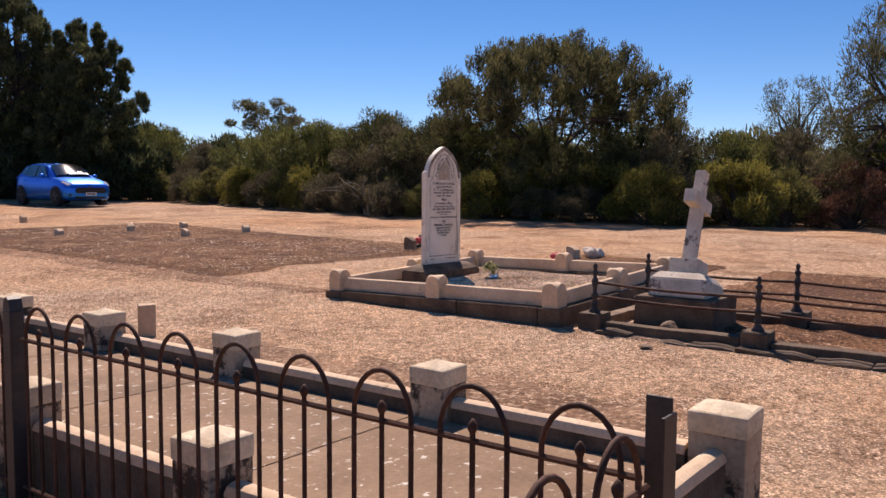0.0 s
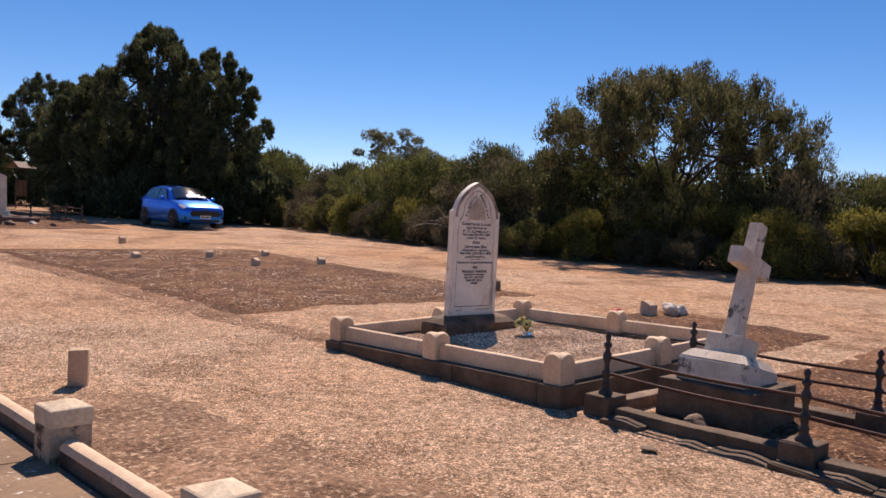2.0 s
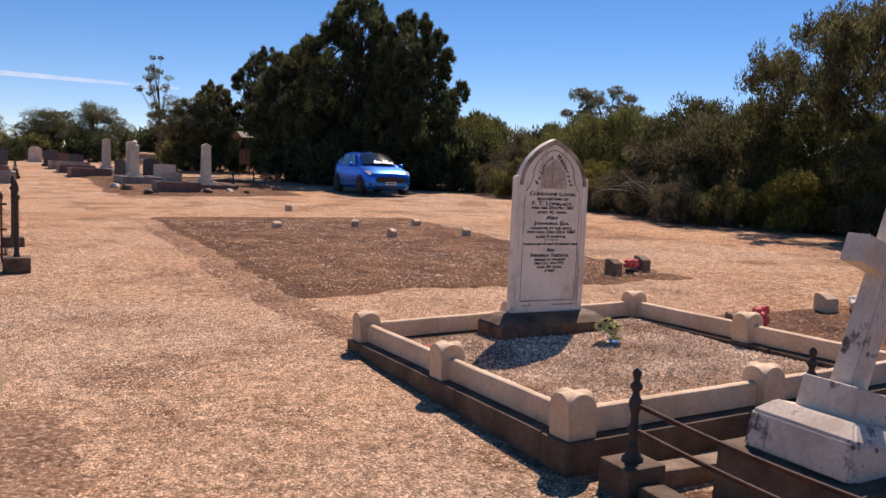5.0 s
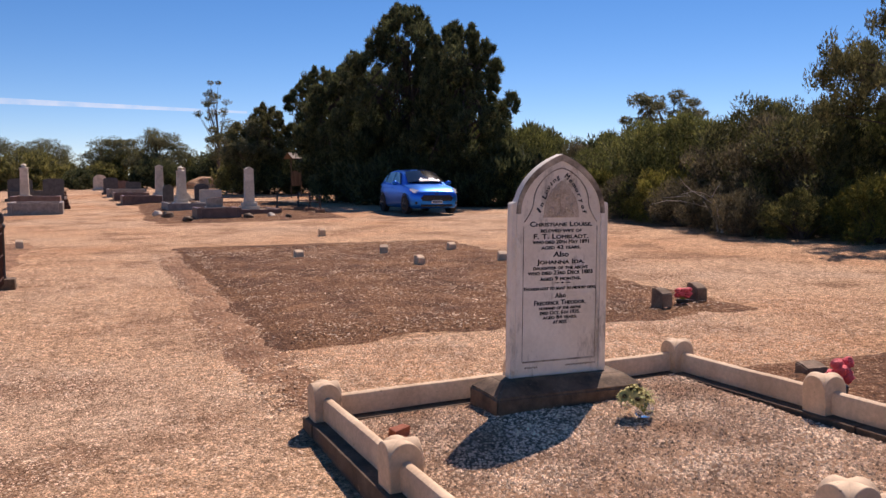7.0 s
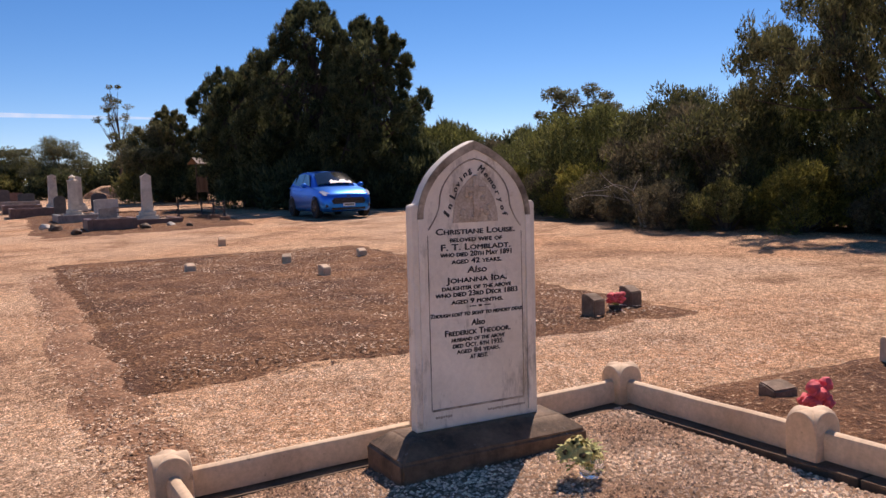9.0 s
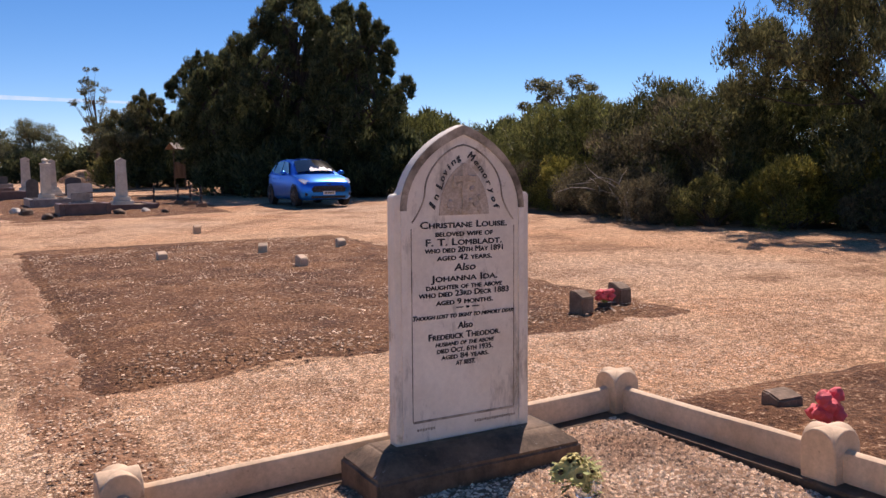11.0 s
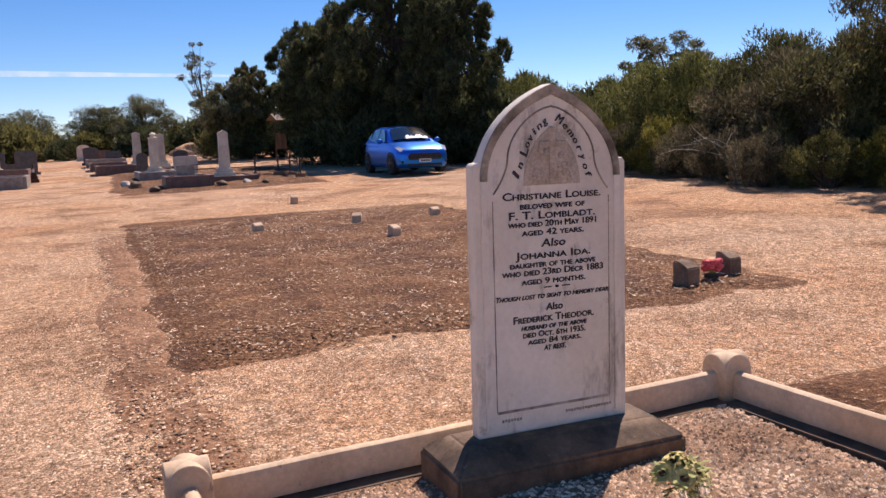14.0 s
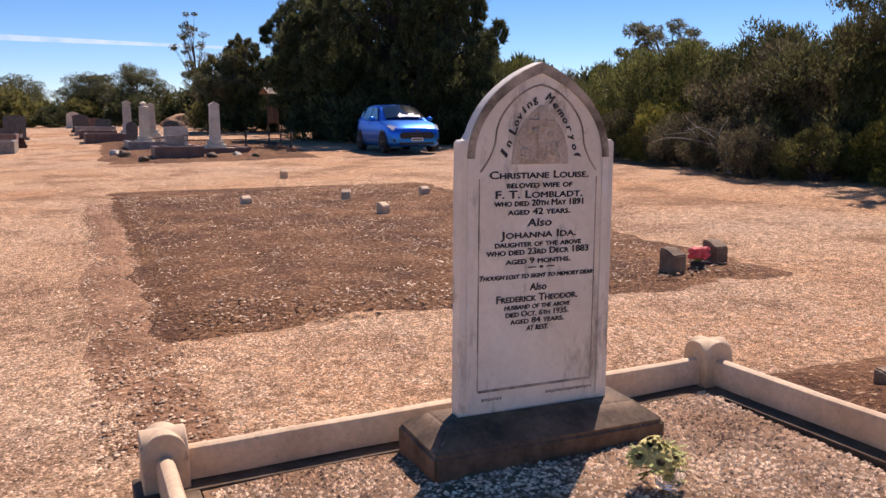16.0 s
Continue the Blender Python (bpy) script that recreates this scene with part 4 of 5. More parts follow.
# ---- ornate railing by the path ----
rail2 = thing("iron_railing", -3.8, 5.6, ground_z(-3.8, 5.6), 0, "tall black iron railing with spear finials round a grave", "iron fence")
def picket_run(a, b, n):
    a, b = Vector((*a, 0)), Vector((*b, 0))
    for i in range(n):
        c = a.lerp(b, (i + 0.5) / n)
        bm = B()
        tube(bm, [tuple(c + Vector((0, 0, 0.1))), tuple(c + Vector((0, 0, 0.86)))], 0.011, 6)
        lathe(bm, [(0.01, 0), (0.022, 0.02), (0.024, 0.04), (0.004, 0.1)], 6, tuple(c + Vector((0, 0, 0.85))))
        part("picket", bm, M_IRON, rail2)
    for z in (0.2, 0.5, 0.8):
        bm = B()
        tube(bm, [tuple(a + Vector((0, 0, z))), tuple(b + Vector((0, 0, z)))], 0.014, 6)
        part("rail", bm, M_IRON, rail2)


picket_run((0, 0.1), (0, 2.7), 22)
picket_run((-0.1, 0), (-2.2, 0), 18)
for x, y in ((0, 0), (0, 2.8), (-2.3, 0)):
    bm = box(B(), x - 0.15, y - 0.15, -0.1, x + 0.15, y + 0.15, 0.17, 0.02)
    part("footing", worn(bm, 0.01, 5), M_SAND, rail2, "rough stone footing")
    bm = B()
    lathe(bm, [(0.045, 0.165), (0.03, 0.22), (0.028, 0.85), (0.045, 0.87), (0.045, 0.9), (0.02, 0.93), (0.035, 0.98), (0.03, 1.02), (0.006, 1.08)], 10, (x, y, 0))
    smooth(part("post", bm, M_IRONB, rail2), 50)


def weed(x, y, s, seed):
    rw = np.random.default_rng(seed)
    bm = B()
    for k in range(26):
        a, l = rw.uniform(0, 6.28), s * rw.uniform(0.5, 1.2)
        o = Vector((math.cos(a), math.sin(a), 0))
        w = Vector((-o.y, o.x, 0)) * 0.004
        p0, p1, p2v = o * 0.01, o * l * 0.3 + Vector((0, 0, l * 0.7)), o * l * 0.75 + Vector((0, 0, l))
        v = [bm.verts.new(q) for q in (p0 - w, p0 + w, p1 + w, p2v, p1 - w)]
        bm.faces.new(v)
    ob = part("weed_tuft", bm, M_STEM, None)
    ob.location = (x, y, ground_z(x, y) - 0.01)
    tagged(ob, "small dry weed tuft growing in gravel by the fence", "weed", "weeds by the hoop fence")


for i, (x, y, s) in enumerate(((-6.85, -3.5, 0.16), (-6.95, -3.9, 0.12), (-6.8, -4.3, 0.18), (-7.1, -4.6, 0.1), (-6.9, -3.2, 0.14))):
    weed(x, y, s, i)
M_BRICK = mat("old red brick", (0.26, 0.075, 0.04), (0.36, 0.13, 0.075), 8, 0.9, 40, 0.5, 0.006)
for i, (x, y, rz) in enumerate(((-1.15, -0.2, 20), (-1.22, -0.42, 70))):
    bm = box(B(), -0.055, -0.035, -0.02, 0.055, 0.035, 0.045, 0.008)
    ob = part("brick_piece", worn(bm, 0.008, 12, 1), M_BRICK, None)
    ob.matrix_basis = pose(x, y, fill_z(x, y) + 0.012, 4, -3, rz)
    tagged(ob, "broken red brick piece on the grave gravel", "brick", "brick pieces in the grave")


# ---- blue hatchback ----
def loft(bm, rings, close_ends=True):
    vs = [[bm.verts.new(p) for p in r] for r in rings]
    n = len(rings[0])
    for a, b in zip(vs, vs[1:]):
        for i in range(n):
            bm.faces.new((a[i], a[(i + 1) % n], b[(i + 1) % n], b[i]))
    if close_ends:
        bm.faces.new(vs[0])
        bm.faces.new(vs[-1][::-1])
    bmesh.ops.recalc_face_normals(bm, faces=bm.faces[:])


def mirror_ring(half, y):
    return [(x, y, z) for x, z in half] + [(-x, y, z) for x, z in reversed(half) if x > 1e-6]


car = thing("hatchback_car", 8.02, 23.0, ground_z(8.02, 23.0) + 0.01, -2, "shiny blue five door hatchback parked under trees", "car")
bm = B()
ST_BODY = ((-1.99, 0.36, 0.60, 0.50), (-1.96, 0.24, 0.70, 0.66), (-1.86, 0.20, 0.76, 0.77), (-1.62, 0.19, 0.85, 0.83), (-1.25, 0.19, 0.93, 0.855), (-0.90, 0.19, 0.985, 0.86), (-0.3, 0.19, 0.97, 0.86), (0.4, 0.19, 0.99, 0.86), (1.0, 0.19, 1.02, 0.86),
           (1.5, 0.20, 1.04, 0.84), (1.8, 0.26, 1.02, 0.77), (1.93, 0.34, 0.96, 0.68), (1.97, 0.42, 0.90, 0.60))
rings = []
for y, zb, zt, hw in ST_BODY:
    half = [(0.0, zb), (hw * 0.86, zb), (hw * 0.97, zb + 0.08), (hw, zb + (zt - zb) * 0.45), (hw * 0.985, zb + (zt - zb) * 0.72), (hw * 0.93, zt - 0.035), (hw * 0.80, zt), (hw * 0.4, zt + 0.025), (0.0, zt + 0.032)]
    rings.append(mirror_ring(half, y))
loft(bm, rings)
cbody = smooth(part("body", bm, M_PAINT, car), 50)
bm = B()
rings = []
for y, zt, hw in ((-0.98, 0.99, 0.66), (-0.62, 1.19, 0.645), (-0.25, 1.375, 0.60), (0.1, 1.455, 0.575), (0.5, 1.48, 0.57), (1.0, 1.465, 0.56), (1.45, 1.41, 0.545), (1.66, 1.30, 0.55), (1.86, 1.02, 0.60)):
    half = [(0.0, 0.93), (0.775 if y > -0.9 else 0.7, 0.93), ((0.775 + hw) / 2, 0.93 + (zt - 0.93) * 0.55), (hw, zt - 0.03), (hw * 0.85, zt), (0.0, zt + 0.02)]
    rings.append(mirror_ring(half, y))
loft(bm, rings)
smooth(part("cabin", bm, M_PAINT, car), 40)


def pane(name, pts, off, material, parent, label=""):
    bm = B()
    off = Vector(off)
    f = [bm.verts.new(Vector(p) + off) for p in pts]
    k = [bm.verts.new(Vector(p) + off * 0.2) for p in pts]
    bm.faces.new(f)
    bm.faces.new(k[::-1])
    for i in range(len(pts)):
        bm.faces.new((f[i], k[i], k[(i + 1) % len(pts)], f[(i + 1) % len(pts)]))
    bmesh.ops.recalc_face_normals(bm, faces=bm.faces[:])
    return part(name, bm, material, parent, label)


bm = B()
rows = []
for z, y, hw in ((1.02, -0.93, 0.655), (1.10, -0.78, 0.635), (1.185, -0.62, 0.60), (1.285, -0.43, 0.565), (1.375, -0.24, 0.53)):
    rows.append([bm.verts.new((hw * u / 6, y - 0.02 - 0.035 * (1 - (u / 6) ** 2), z + 0.028 + 0.055 * (1 - (u / 6) ** 2))) for u in range(-6, 7)])
for a, b in zip(rows, rows[1:]):
    for k in range(12):
        bm.faces.new((a[k], a[k + 1], b[k + 1], b[k]))
smooth(part("windscreen", bm, M_GLASS, car, "dark windscreen glass"), 80)
# Sun glare low on the windscreen, built as a jagged white strip.
bm = B()
rows = []
for j, (z, y) in enumerate(((1.005, -0.965), (1.045, -0.885), (1.085, -0.81))):
    row = []
    for u in range(-7, 8):
        q = u / 12
        lift = 0.0 if j < 2 else 0.03 * math.sin(u * 0.9) + 0.022 * math.sin(u * 2.3 + 1)
        row.append(bm.verts.new((0.62 * q + 0.12, y - 0.045 - 0.035 * (1 - q * q) + lift * 1.9, z + 0.042 + 0.055 * (1 - q * q) + lift)))
    rows.append(row)
for a, b in zip(rows, rows[1:]):
    for k in range(14):
        bm.faces.new((a[k], a[k + 1], b[k + 1], b[k]))
part("sunshade", bm, M_GLARE, car, "jagged white strip drawn as glare low on the windscreen")
for s in (-1, 1):
    pane("side_window", [(s * 0.765, -0.55, 0.99), (s * 0.765, 0.28, 1.0), (s * 0.60, 0.28, 1.405), (s * 0.625, -0.12, 1.36)], (s * 0.03, 0, 0.01), M_GLASS, car)
    pane("side_window", [(s * 0.765, 0.34, 1.0), (s * 0.76, 1.05, 1.04), (s * 0.60, 1.0, 1.39), (s * 0.60, 0.34, 1.405)], (s * 0.03, 0, 0.01), M_GLASS, car)
    pane("rear_quarter_window", [(s * 0.75, 1.11, 1.05), (s * 0.72, 1.42, 1.12), (s * 0.60, 1.3, 1.33), (s * 0.60, 1.06, 1.37)], (s * 0.03, 0, 0.01), M_GLASS, car)
    pane("headlight", [(s * 0.50, -1.93, 0.66), (s * 0.74, -1.84, 0.68), (s * 0.81, -1.55, 0.80), (s * 0.72, -1.58, 0.83), (s * 0.56, -1.80, 0.76)], (s * 0.012, -0.03, 0.03), M_LAMP, car, "clear swept back headlight")
    bm = B()
    q = bmesh.ops.create_icosphere(bm, subdivisions=2, radius=0.1)
    for v in q["verts"]:
        v.co = Vector((v.co.x * 1.1 + s * 0.97, v.co.y * 0.6 - 0.52, v.co.z * 0.75 + 1.03))
    box(bm, min(s * 0.8, s * 0.92), -0.55, 0.985, max(s * 0.8, s * 0.92), -0.49, 1.02, 0.005)
    smooth(part("mirror", bm, M_PAINT, car), 60)
    for y in (-1.22, 1.27):
        bm = B()
        prof = [(0.20, -0.1), (0.295, -0.105), (0.315, -0.085), (0.318, 0.0), (0.315, 0.085), (0.295, 0.105), (0.20, 0.1)]
        lathe(bm, prof, 28)
        bmesh.ops.rotate(bm, verts=bm.verts[:], cent=(0, 0, 0), matrix=Matrix.Rotation(math.pi / 2, 3, "Y"))
        bmesh.ops.translate(bm, verts=bm.verts[:], vec=(s * 0.775, y, 0.315))
        w = smooth(part("wheel", bm, M_TYRE, car, "black tyre on alloy wheel"), 40)
        bm = B()
        for k in range(5):
            mm = Matrix.Translation((s * 0.882, y, 0.315)) @ Matrix.Rotation(2 * math.pi * k / 5, 4, "X")
            box(bm, -0.012, -0.03, 0.03, 0.012, 0.03, 0.195, 0.006, mm)
        part("rim", bm, M_RIM, w, "silver five spoke rim")
        bm = B()
        for k in range(25):
            a0, a1 = math.pi * (k / 24) * 1.15 - 0.24, 0
            for rr in (0.33, 0.375):
                bm.verts.new((s * 0.862 if rr < 0.35 else s * 0.866, y + rr * math.cos(a0), max(0.19, 0.315 + rr * math.sin(a0))))
        bm.verts.ensure_lookup_table()
        for k in range(24):
            bm.faces.new([bm.verts[i] for i in (2 * k, 2 * k + 1, 2 * k + 3, 2 * k + 2)])
        part("wheel_arch", bm, M_BLACK, car)
bm = B()
prism(bm, [(-0.50, 0.44), (0.50, 0.44), (0.56, 0.54), (0.46, 0.63), (-0.46, 0.63), (-0.56, 0.54)], -2.01, -1.93)
part("grille", bm, M_BLACK, car, "black trapezoid grille")
for z in (0.475, 0.52, 0.565, 0.605):
    part("grille_slat", box(B(), -0.47, -2.022, z, 0.47, -2.0, z + 0.012, 0.002), M_RIM, car)
part("lower_intake", box(B(), -0.55, -1.985, 0.25, 0.55, -1.92, 0.33, 0.02), M_BLACK, car)
plate = part("number_plate", box(B(), -0.19, -2.035, 0.36, 0.19, -2.0, 0.465, 0.006), M_PLATE, car, "white number plate")
bm = B()
for k in range(6):
    box(bm, -0.155 + k * 0.053, -2.039, 0.385, -0.118 + k * 0.053, -2.034, 0.44, 0)
part("plate_marks", bm, M_BLACK, plate)
for s in (-1, 1):
    part("fog_lamp", box(B(), s * 0.66 - 0.07, -1.95, 0.33, s * 0.66 + 0.07, -1.80, 0.42, 0.03), M_BLACK, car)
    for y in (0.1, 0.92):
        part("door_handle", box(B(), s * 0.868 - 0.014, y, 0.86, s * 0.868 + 0.014, y + 0.16, 0.885, 0.006), M_PAINT, car)
part("badge", box(B(), -0.06, -2.0, 0.655, 0.06, -1.955, 0.69, 0.008), M_RIM, car)


# ---- old graves further back ----
def block_stack(e, blocks, material):
    for name, sx, sy, z0, z1 in blocks:
        part(name, box(B(), -sx / 2, -sy / 2, z0, sx / 2, sy / 2, z1, 0.02), material, e)


def pillar_monument(x, y, h, w, lab, top="gable", material=None):
    material = material or M_PALE
    e = thing("pillar_monument", x, y, ground_z(x, y), 0, lab, "grave monument", "pale pillar monuments")
    block_stack(e, (("base", w * 2.6, w * 2.6, -0.1, 0.13), ("step", w * 1.9, w * 1.9, 0.13, 0.27), ("die", w * 1.45, w * 1.45, 0.27, 0.40)), material)
    bm = B()
    k, t = w / 2, w * 0.43
    r0 = [bm.verts.new((sx * k, sy * k, 0.40)) for sx, sy in ((-1, -1), (1, -1), (1, 1), (-1, 1))]
    hh = h - (0.14 if top == "gable" else 0.22)
    r1 = [bm.verts.new((sx * t, sy * t, hh)) for sx, sy in ((-1, -1), (1, -1), (1, 1), (-1, 1))]
    for i in range(4):
        bm.faces.new((r0[i], r0[(i + 1) % 4], r1[(i + 1) % 4], r1[i]))
    bm.faces.new(r1)
    bm.faces.new(r0[::-1])
    part("shaft", bm, material, e)
    bm = B()
    if top == "gable":
        prism(bm, [(-t * 1.08, hh), (t * 1.08, hh), (t * 1.08, hh + 0.05), (0, h), (-t * 1.08, hh + 0.05)], -t * 1.08, t * 1.08)
    else:
        lathe(bm, [(t * 1.3, hh), (t * 1.3, hh + 0.03), (t * 0.6, hh + 0.06), (t * 0.5, hh + 0.1), (t * 0.85, hh + 0.16), (t * 0.4, hh + 0.2), (t * 0.1, hh + 0.24)], 12)
    part("cap", bm, material, e)
    part("inscription_panel", box(B(), -t * 0.75, -k * 1.02, h * 0.45, t * 0.75, -k * 0.6, h * 0.72, 0.005), M_PALE, e)
    return e


def upright_stone(x, y, w, h, material, lab, round_top=0.12, rz=0, base=0.12):
    e = thing("headstone", x, y, ground_z(x, y), rz, lab, "headstone")
    bm = B()
    prism(bm, arch_pts(w, h - round_top, h, 8, 0, base), -0.06, 0.06)
    part("slab", bm, material, e)
    part("base", box(B(), -w * 0.62, -0.14, -0.1, w * 0.62, 0.14, base + 0.01, 0.015), material, e)
    return e


def kerb_grave(x, y, w, l, h, material, lab, rz=0):
    e = thing("grave_surround", x, y, ground_z(x, y), rz, lab, "grave")
    for s in (-1, 1):
        part("side_kerb", box(B(), s * w / 2 - 0.07, -l / 2, -0.1, s * w / 2 + 0.07, l / 2, h, 0.015), material, e)
        part("end_kerb", box(B(), -w / 2 + 0.07, s * (l / 2 - 0.07) - 0.065, -0.1, w / 2 - 0.07, s * (l / 2 - 0.07) + 0.065, h - 0.004, 0.015), material, e)
    part("cover", box(B(), -w / 2 + 0.07, -l / 2 + 0.14, -0.1, w / 2 - 0.07, l / 2 - 0.14, h * 0.75, 0.01), M_CONC, e)
    return e


pillar_monument(2.74, 26.0, 1.66, 0.34, "pale square pillar monument with gabled top on stepped base", "gable")
pillar_monument(0.92, 31.0, 1.72, 0.36, "pale tapering pillar monument topped with an urn", "urn")
pillar_monument(0.98, 42.0, 1.85, 0.42, "pale square pillar monument with gabled top on stepped base", "gable")
pillar_monument(2.02, 41.0, 1.72, 0.40, "pale square pillar monument with gabled top on stepped base", "gable")
pillar_monument(-5.38, 42.3, 1.95, 0.42, "white tapering obelisk on a stepped base", "urn")
kerb_grave(2.75, 25.6, 1.5, 2.3, 0.2, M_RED, "reddish stone kerb round a pale pillar monument")
kerb_grave(0.9, 30.0, 1.3, 2.8, 0.3, M_GREY, "grey stone kerb round an urn topped pillar")
kerb_grave(1.25, 23.6, 1.25, 1.3, 0.36, M_RED, "low red brown granite grave box")
upright_stone(1.24, 23.9, 0.52, 0.66, M_GREY, "squat grey desk shaped headstone on red granite", 0.03, 0, 0.36)
upright_stone(1.93, 29.9, 0.85, 0.80, M_PALE, "wide pale low headstone with flat top", 0.04)
upright_stone(0.6, 33.0, 0.44, 0.95, M_DARK, "dark granite headstone with rounded top", 0.18)
upright_stone(2.7, 38.8, 0.68, 0.88, M_DARK, "dark granite headstone with rounded top", 0.16)
upright_stone(-1.28, 75.0, 1.1, 1.37, M_PALE, "pale far headstone with rounded top", 0.4)
kerb_grave(-0.2, 38.0, 1.6, 2.6, 0.38, M_RED, "low red brown granite kerbed grave")
kerb_grave(-0.35, 44.0, 1.6, 2.6, 0.38, M_RED, "low red brown granite kerbed grave")
kerb_grave(-0.3, 50.0, 2.0, 3.0, 0.45, M_GREY, "grey granite kerbed grave")
upright_stone(0.2, 51.5, 0.9, 0.85, M_DARK, "dark granite headstone with square top", 0.03)
upright_stone(-1.0, 55.5, 0.9, 1.1, M_DARK, "dark granite headstone with rounded top", 0.12)
upright_stone(-0.2, 58.0, 0.9, 0.85, M_RED, "red granite headstone with square top", 0.03)
kerb_grave(-4.35, 31.0, 1.7, 2.6, 0.42, M_GREY, "pale grey cement covered grave")
kerb_grave(-4.6, 36.5, 1.8, 2.6, 0.5, M_RED, "red brown granite kerbed grave")
upright_stone(-4.1, 43.5, 1.0, 1.2, M_DARK, "dark granite headstone with rounded top", 0.12)
upright_stone(-5.8, 46.0, 1.2, 1.2, M_DARK, "dark granite headstone with rounded top", 0.12)
kerb_grave(-5.2, 47.0, 2.2, 3.0, 0.5, M_DARK, "dark granite kerbed grave")
pillar_monument(-3.4, 34.2, 0.75, 0.14, "small dark iron grave post with finial", "urn", M_IRON)
for x, y in ((3.75, 26.0), (4.62, 26.4), (4.8, 25.4), (4.78, 23.9)):
    iron_post(x, y, "old iron railing post on a reddish stone block among graves", M_BLOCK).scale = (1.3, 1.3, 1.25)
for (xa, ya), (xb, yb) in (((3.75, 26.0), (1.6, 26.6)), ((4.62, 26.4), (4.8, 25.4)), ((4.8, 25.4), (4.78, 23.9))):
    for h in (0.4, 0.56):
        bm = B()
        tube(bm, [(xa, ya, ground_z(xa, ya) + h), (xb, yb, ground_z(xb, yb) + h)], 0.016, 6)
        ob = part("iron_rail", bm, M_IRON, None)
        tagged(ob, "rusty iron rail among old graves", "railing", "rails among the old graves")
for k, (x, y, r, mm) in enumerate(((2.95, 23.2, 0.13, M_PALE), (2.15, 22.9, 0.15, M_SAND), (3.4, 22.6, 0.1, M_SAND), (-0.2, 24.5, 0.2, M_SAND), (-0.4, 26, 0.16, M_PALE), (0.2, 22.4, 0.14, M_SAND))):
    bm = B()
    q = bmesh.ops.create_icosphere(bm, subdivisions=3, radius=r)
    for v in q["verts"]:
        v.co = v.co * (1 + 0.4 * noise.noise(v.co * 7 + Vector((k * 3, 0, 0))))
        v.co.z *= 0.7
    ob = part("rock", bm, mm, None)
    ob.location = (x, y, ground_z(x, y) + r * 0.5)
    tagged(ob, "broken stone lump lying on bare earth", "rock", "loose rocks by the old graves")
bm = B()
q = bmesh.ops.create_icosphere(bm, subdivisions=4, radius=1.0)
for v in q["verts"]:
    v.co = Vector((v.co.x * 2.6, v.co.y * 2.0, v.co.z * 1.2)) * (1 + 0.25 * noise.fractal(v.co * 1.5, 1, 2, 4))
ob = smooth(part("earth_mound", bm, M_GROUND, None), 80)
ob.scale = (0.75, 0.75, 0.85)
ob.location = (7.7, 73.5, ground_z(7.7, 73.5))
tagged(ob, "heap of reddish earth beyond the graves", "earth mound")

# small roofed notice stand
stand = thing("notice_shelter", 8.0, 41.0, ground_z(8.0, 41.0), 20, "small timber notice stand with gabled tin roof", "notice stand")
stand.scale = (0.7, 0.7, 0.9)
for x in (-0.45, 0.45):
    part("post", box(B(), x - 0.028, -0.028, -0.1, x + 0.028, 0.035, 2.35, 0.006), M_WOOD, stand)
part("board", box(B(), -0.4, -0.02, 0.7, 0.4, 0.02, 1.6, 0.006), M_WOOD, stand)
for s in (-1, 1):
    part("roof_sheet", box(B(), -0.75, -0.02, 0, 0.75, 0.75, 0.025, 0.004, Matrix.Translation((0, 0, 2.66)) @ Matrix.Rotation(0 if s > 0 else math.pi, 4, "Z") @ Matrix.Rotation(radians(-28), 4, "X")), M_TIN, stand)


# ---- trees and scrub ----
def sprays(name, clumps, per, length, width, up, spread, material, parent, seed, label=""):
    """A crown of small leaf blades gathered in clumps (x, y, z, radius)."""
    rg = np.random.default_rng(seed)
    cl = np.array(clumps)
    idx = np.repeat(np.arange(len(cl)), per)
    n = len(idx)
    d = rg.normal(size=(n, 3))
    d /= np.linalg.norm(d, axis=1)[:, None]
    rad = cl[idx, 3:4] * rg.uniform(0.25, 1.0, (n, 1)) ** 0.6
    pos = cl[idx, :3] + d * rad * np.array([1, 1, spread])
    ax = d * 0.6 + np.array([0, 0, up]) + rg.normal(size=(n, 3)) * 0.45
    ax /= np.linalg.norm(ax, axis=1)[:, None]
    side = np.cross(ax, rg.normal(size=(n, 3)))
    side /= np.linalg.norm(side, axis=1)[:, None] + 1e-9
    ln = length * rg.uniform(0.5, 1.4, (n, 1))
    wd = width * rg.uniform(0.6, 1.4, (n, 1))
    v = np.empty((n, 3, 3))
    v[:, 0] = pos + side * wd
    v[:, 1] = pos + ax * ln
    v[:, 2] = pos - side * wd
    me = bpy.data.meshes.new(name)
    me.vertices.add(n * 3)
    me.vertices.foreach_set("co", v.ravel())
    me.loops.add(n * 3)
    me.loops.foreach_set("vertex_index", np.arange(n * 3))
    me.polygons.add(n)
    me.polygons.foreach_set("loop_start", np.arange(n) * 3)
    me.update(calc_edges=True)
    me.materials.append(material)
    ob = new(name, me)
    ob.parent = parent
    if label:
        ob["label"] = label
    return ob


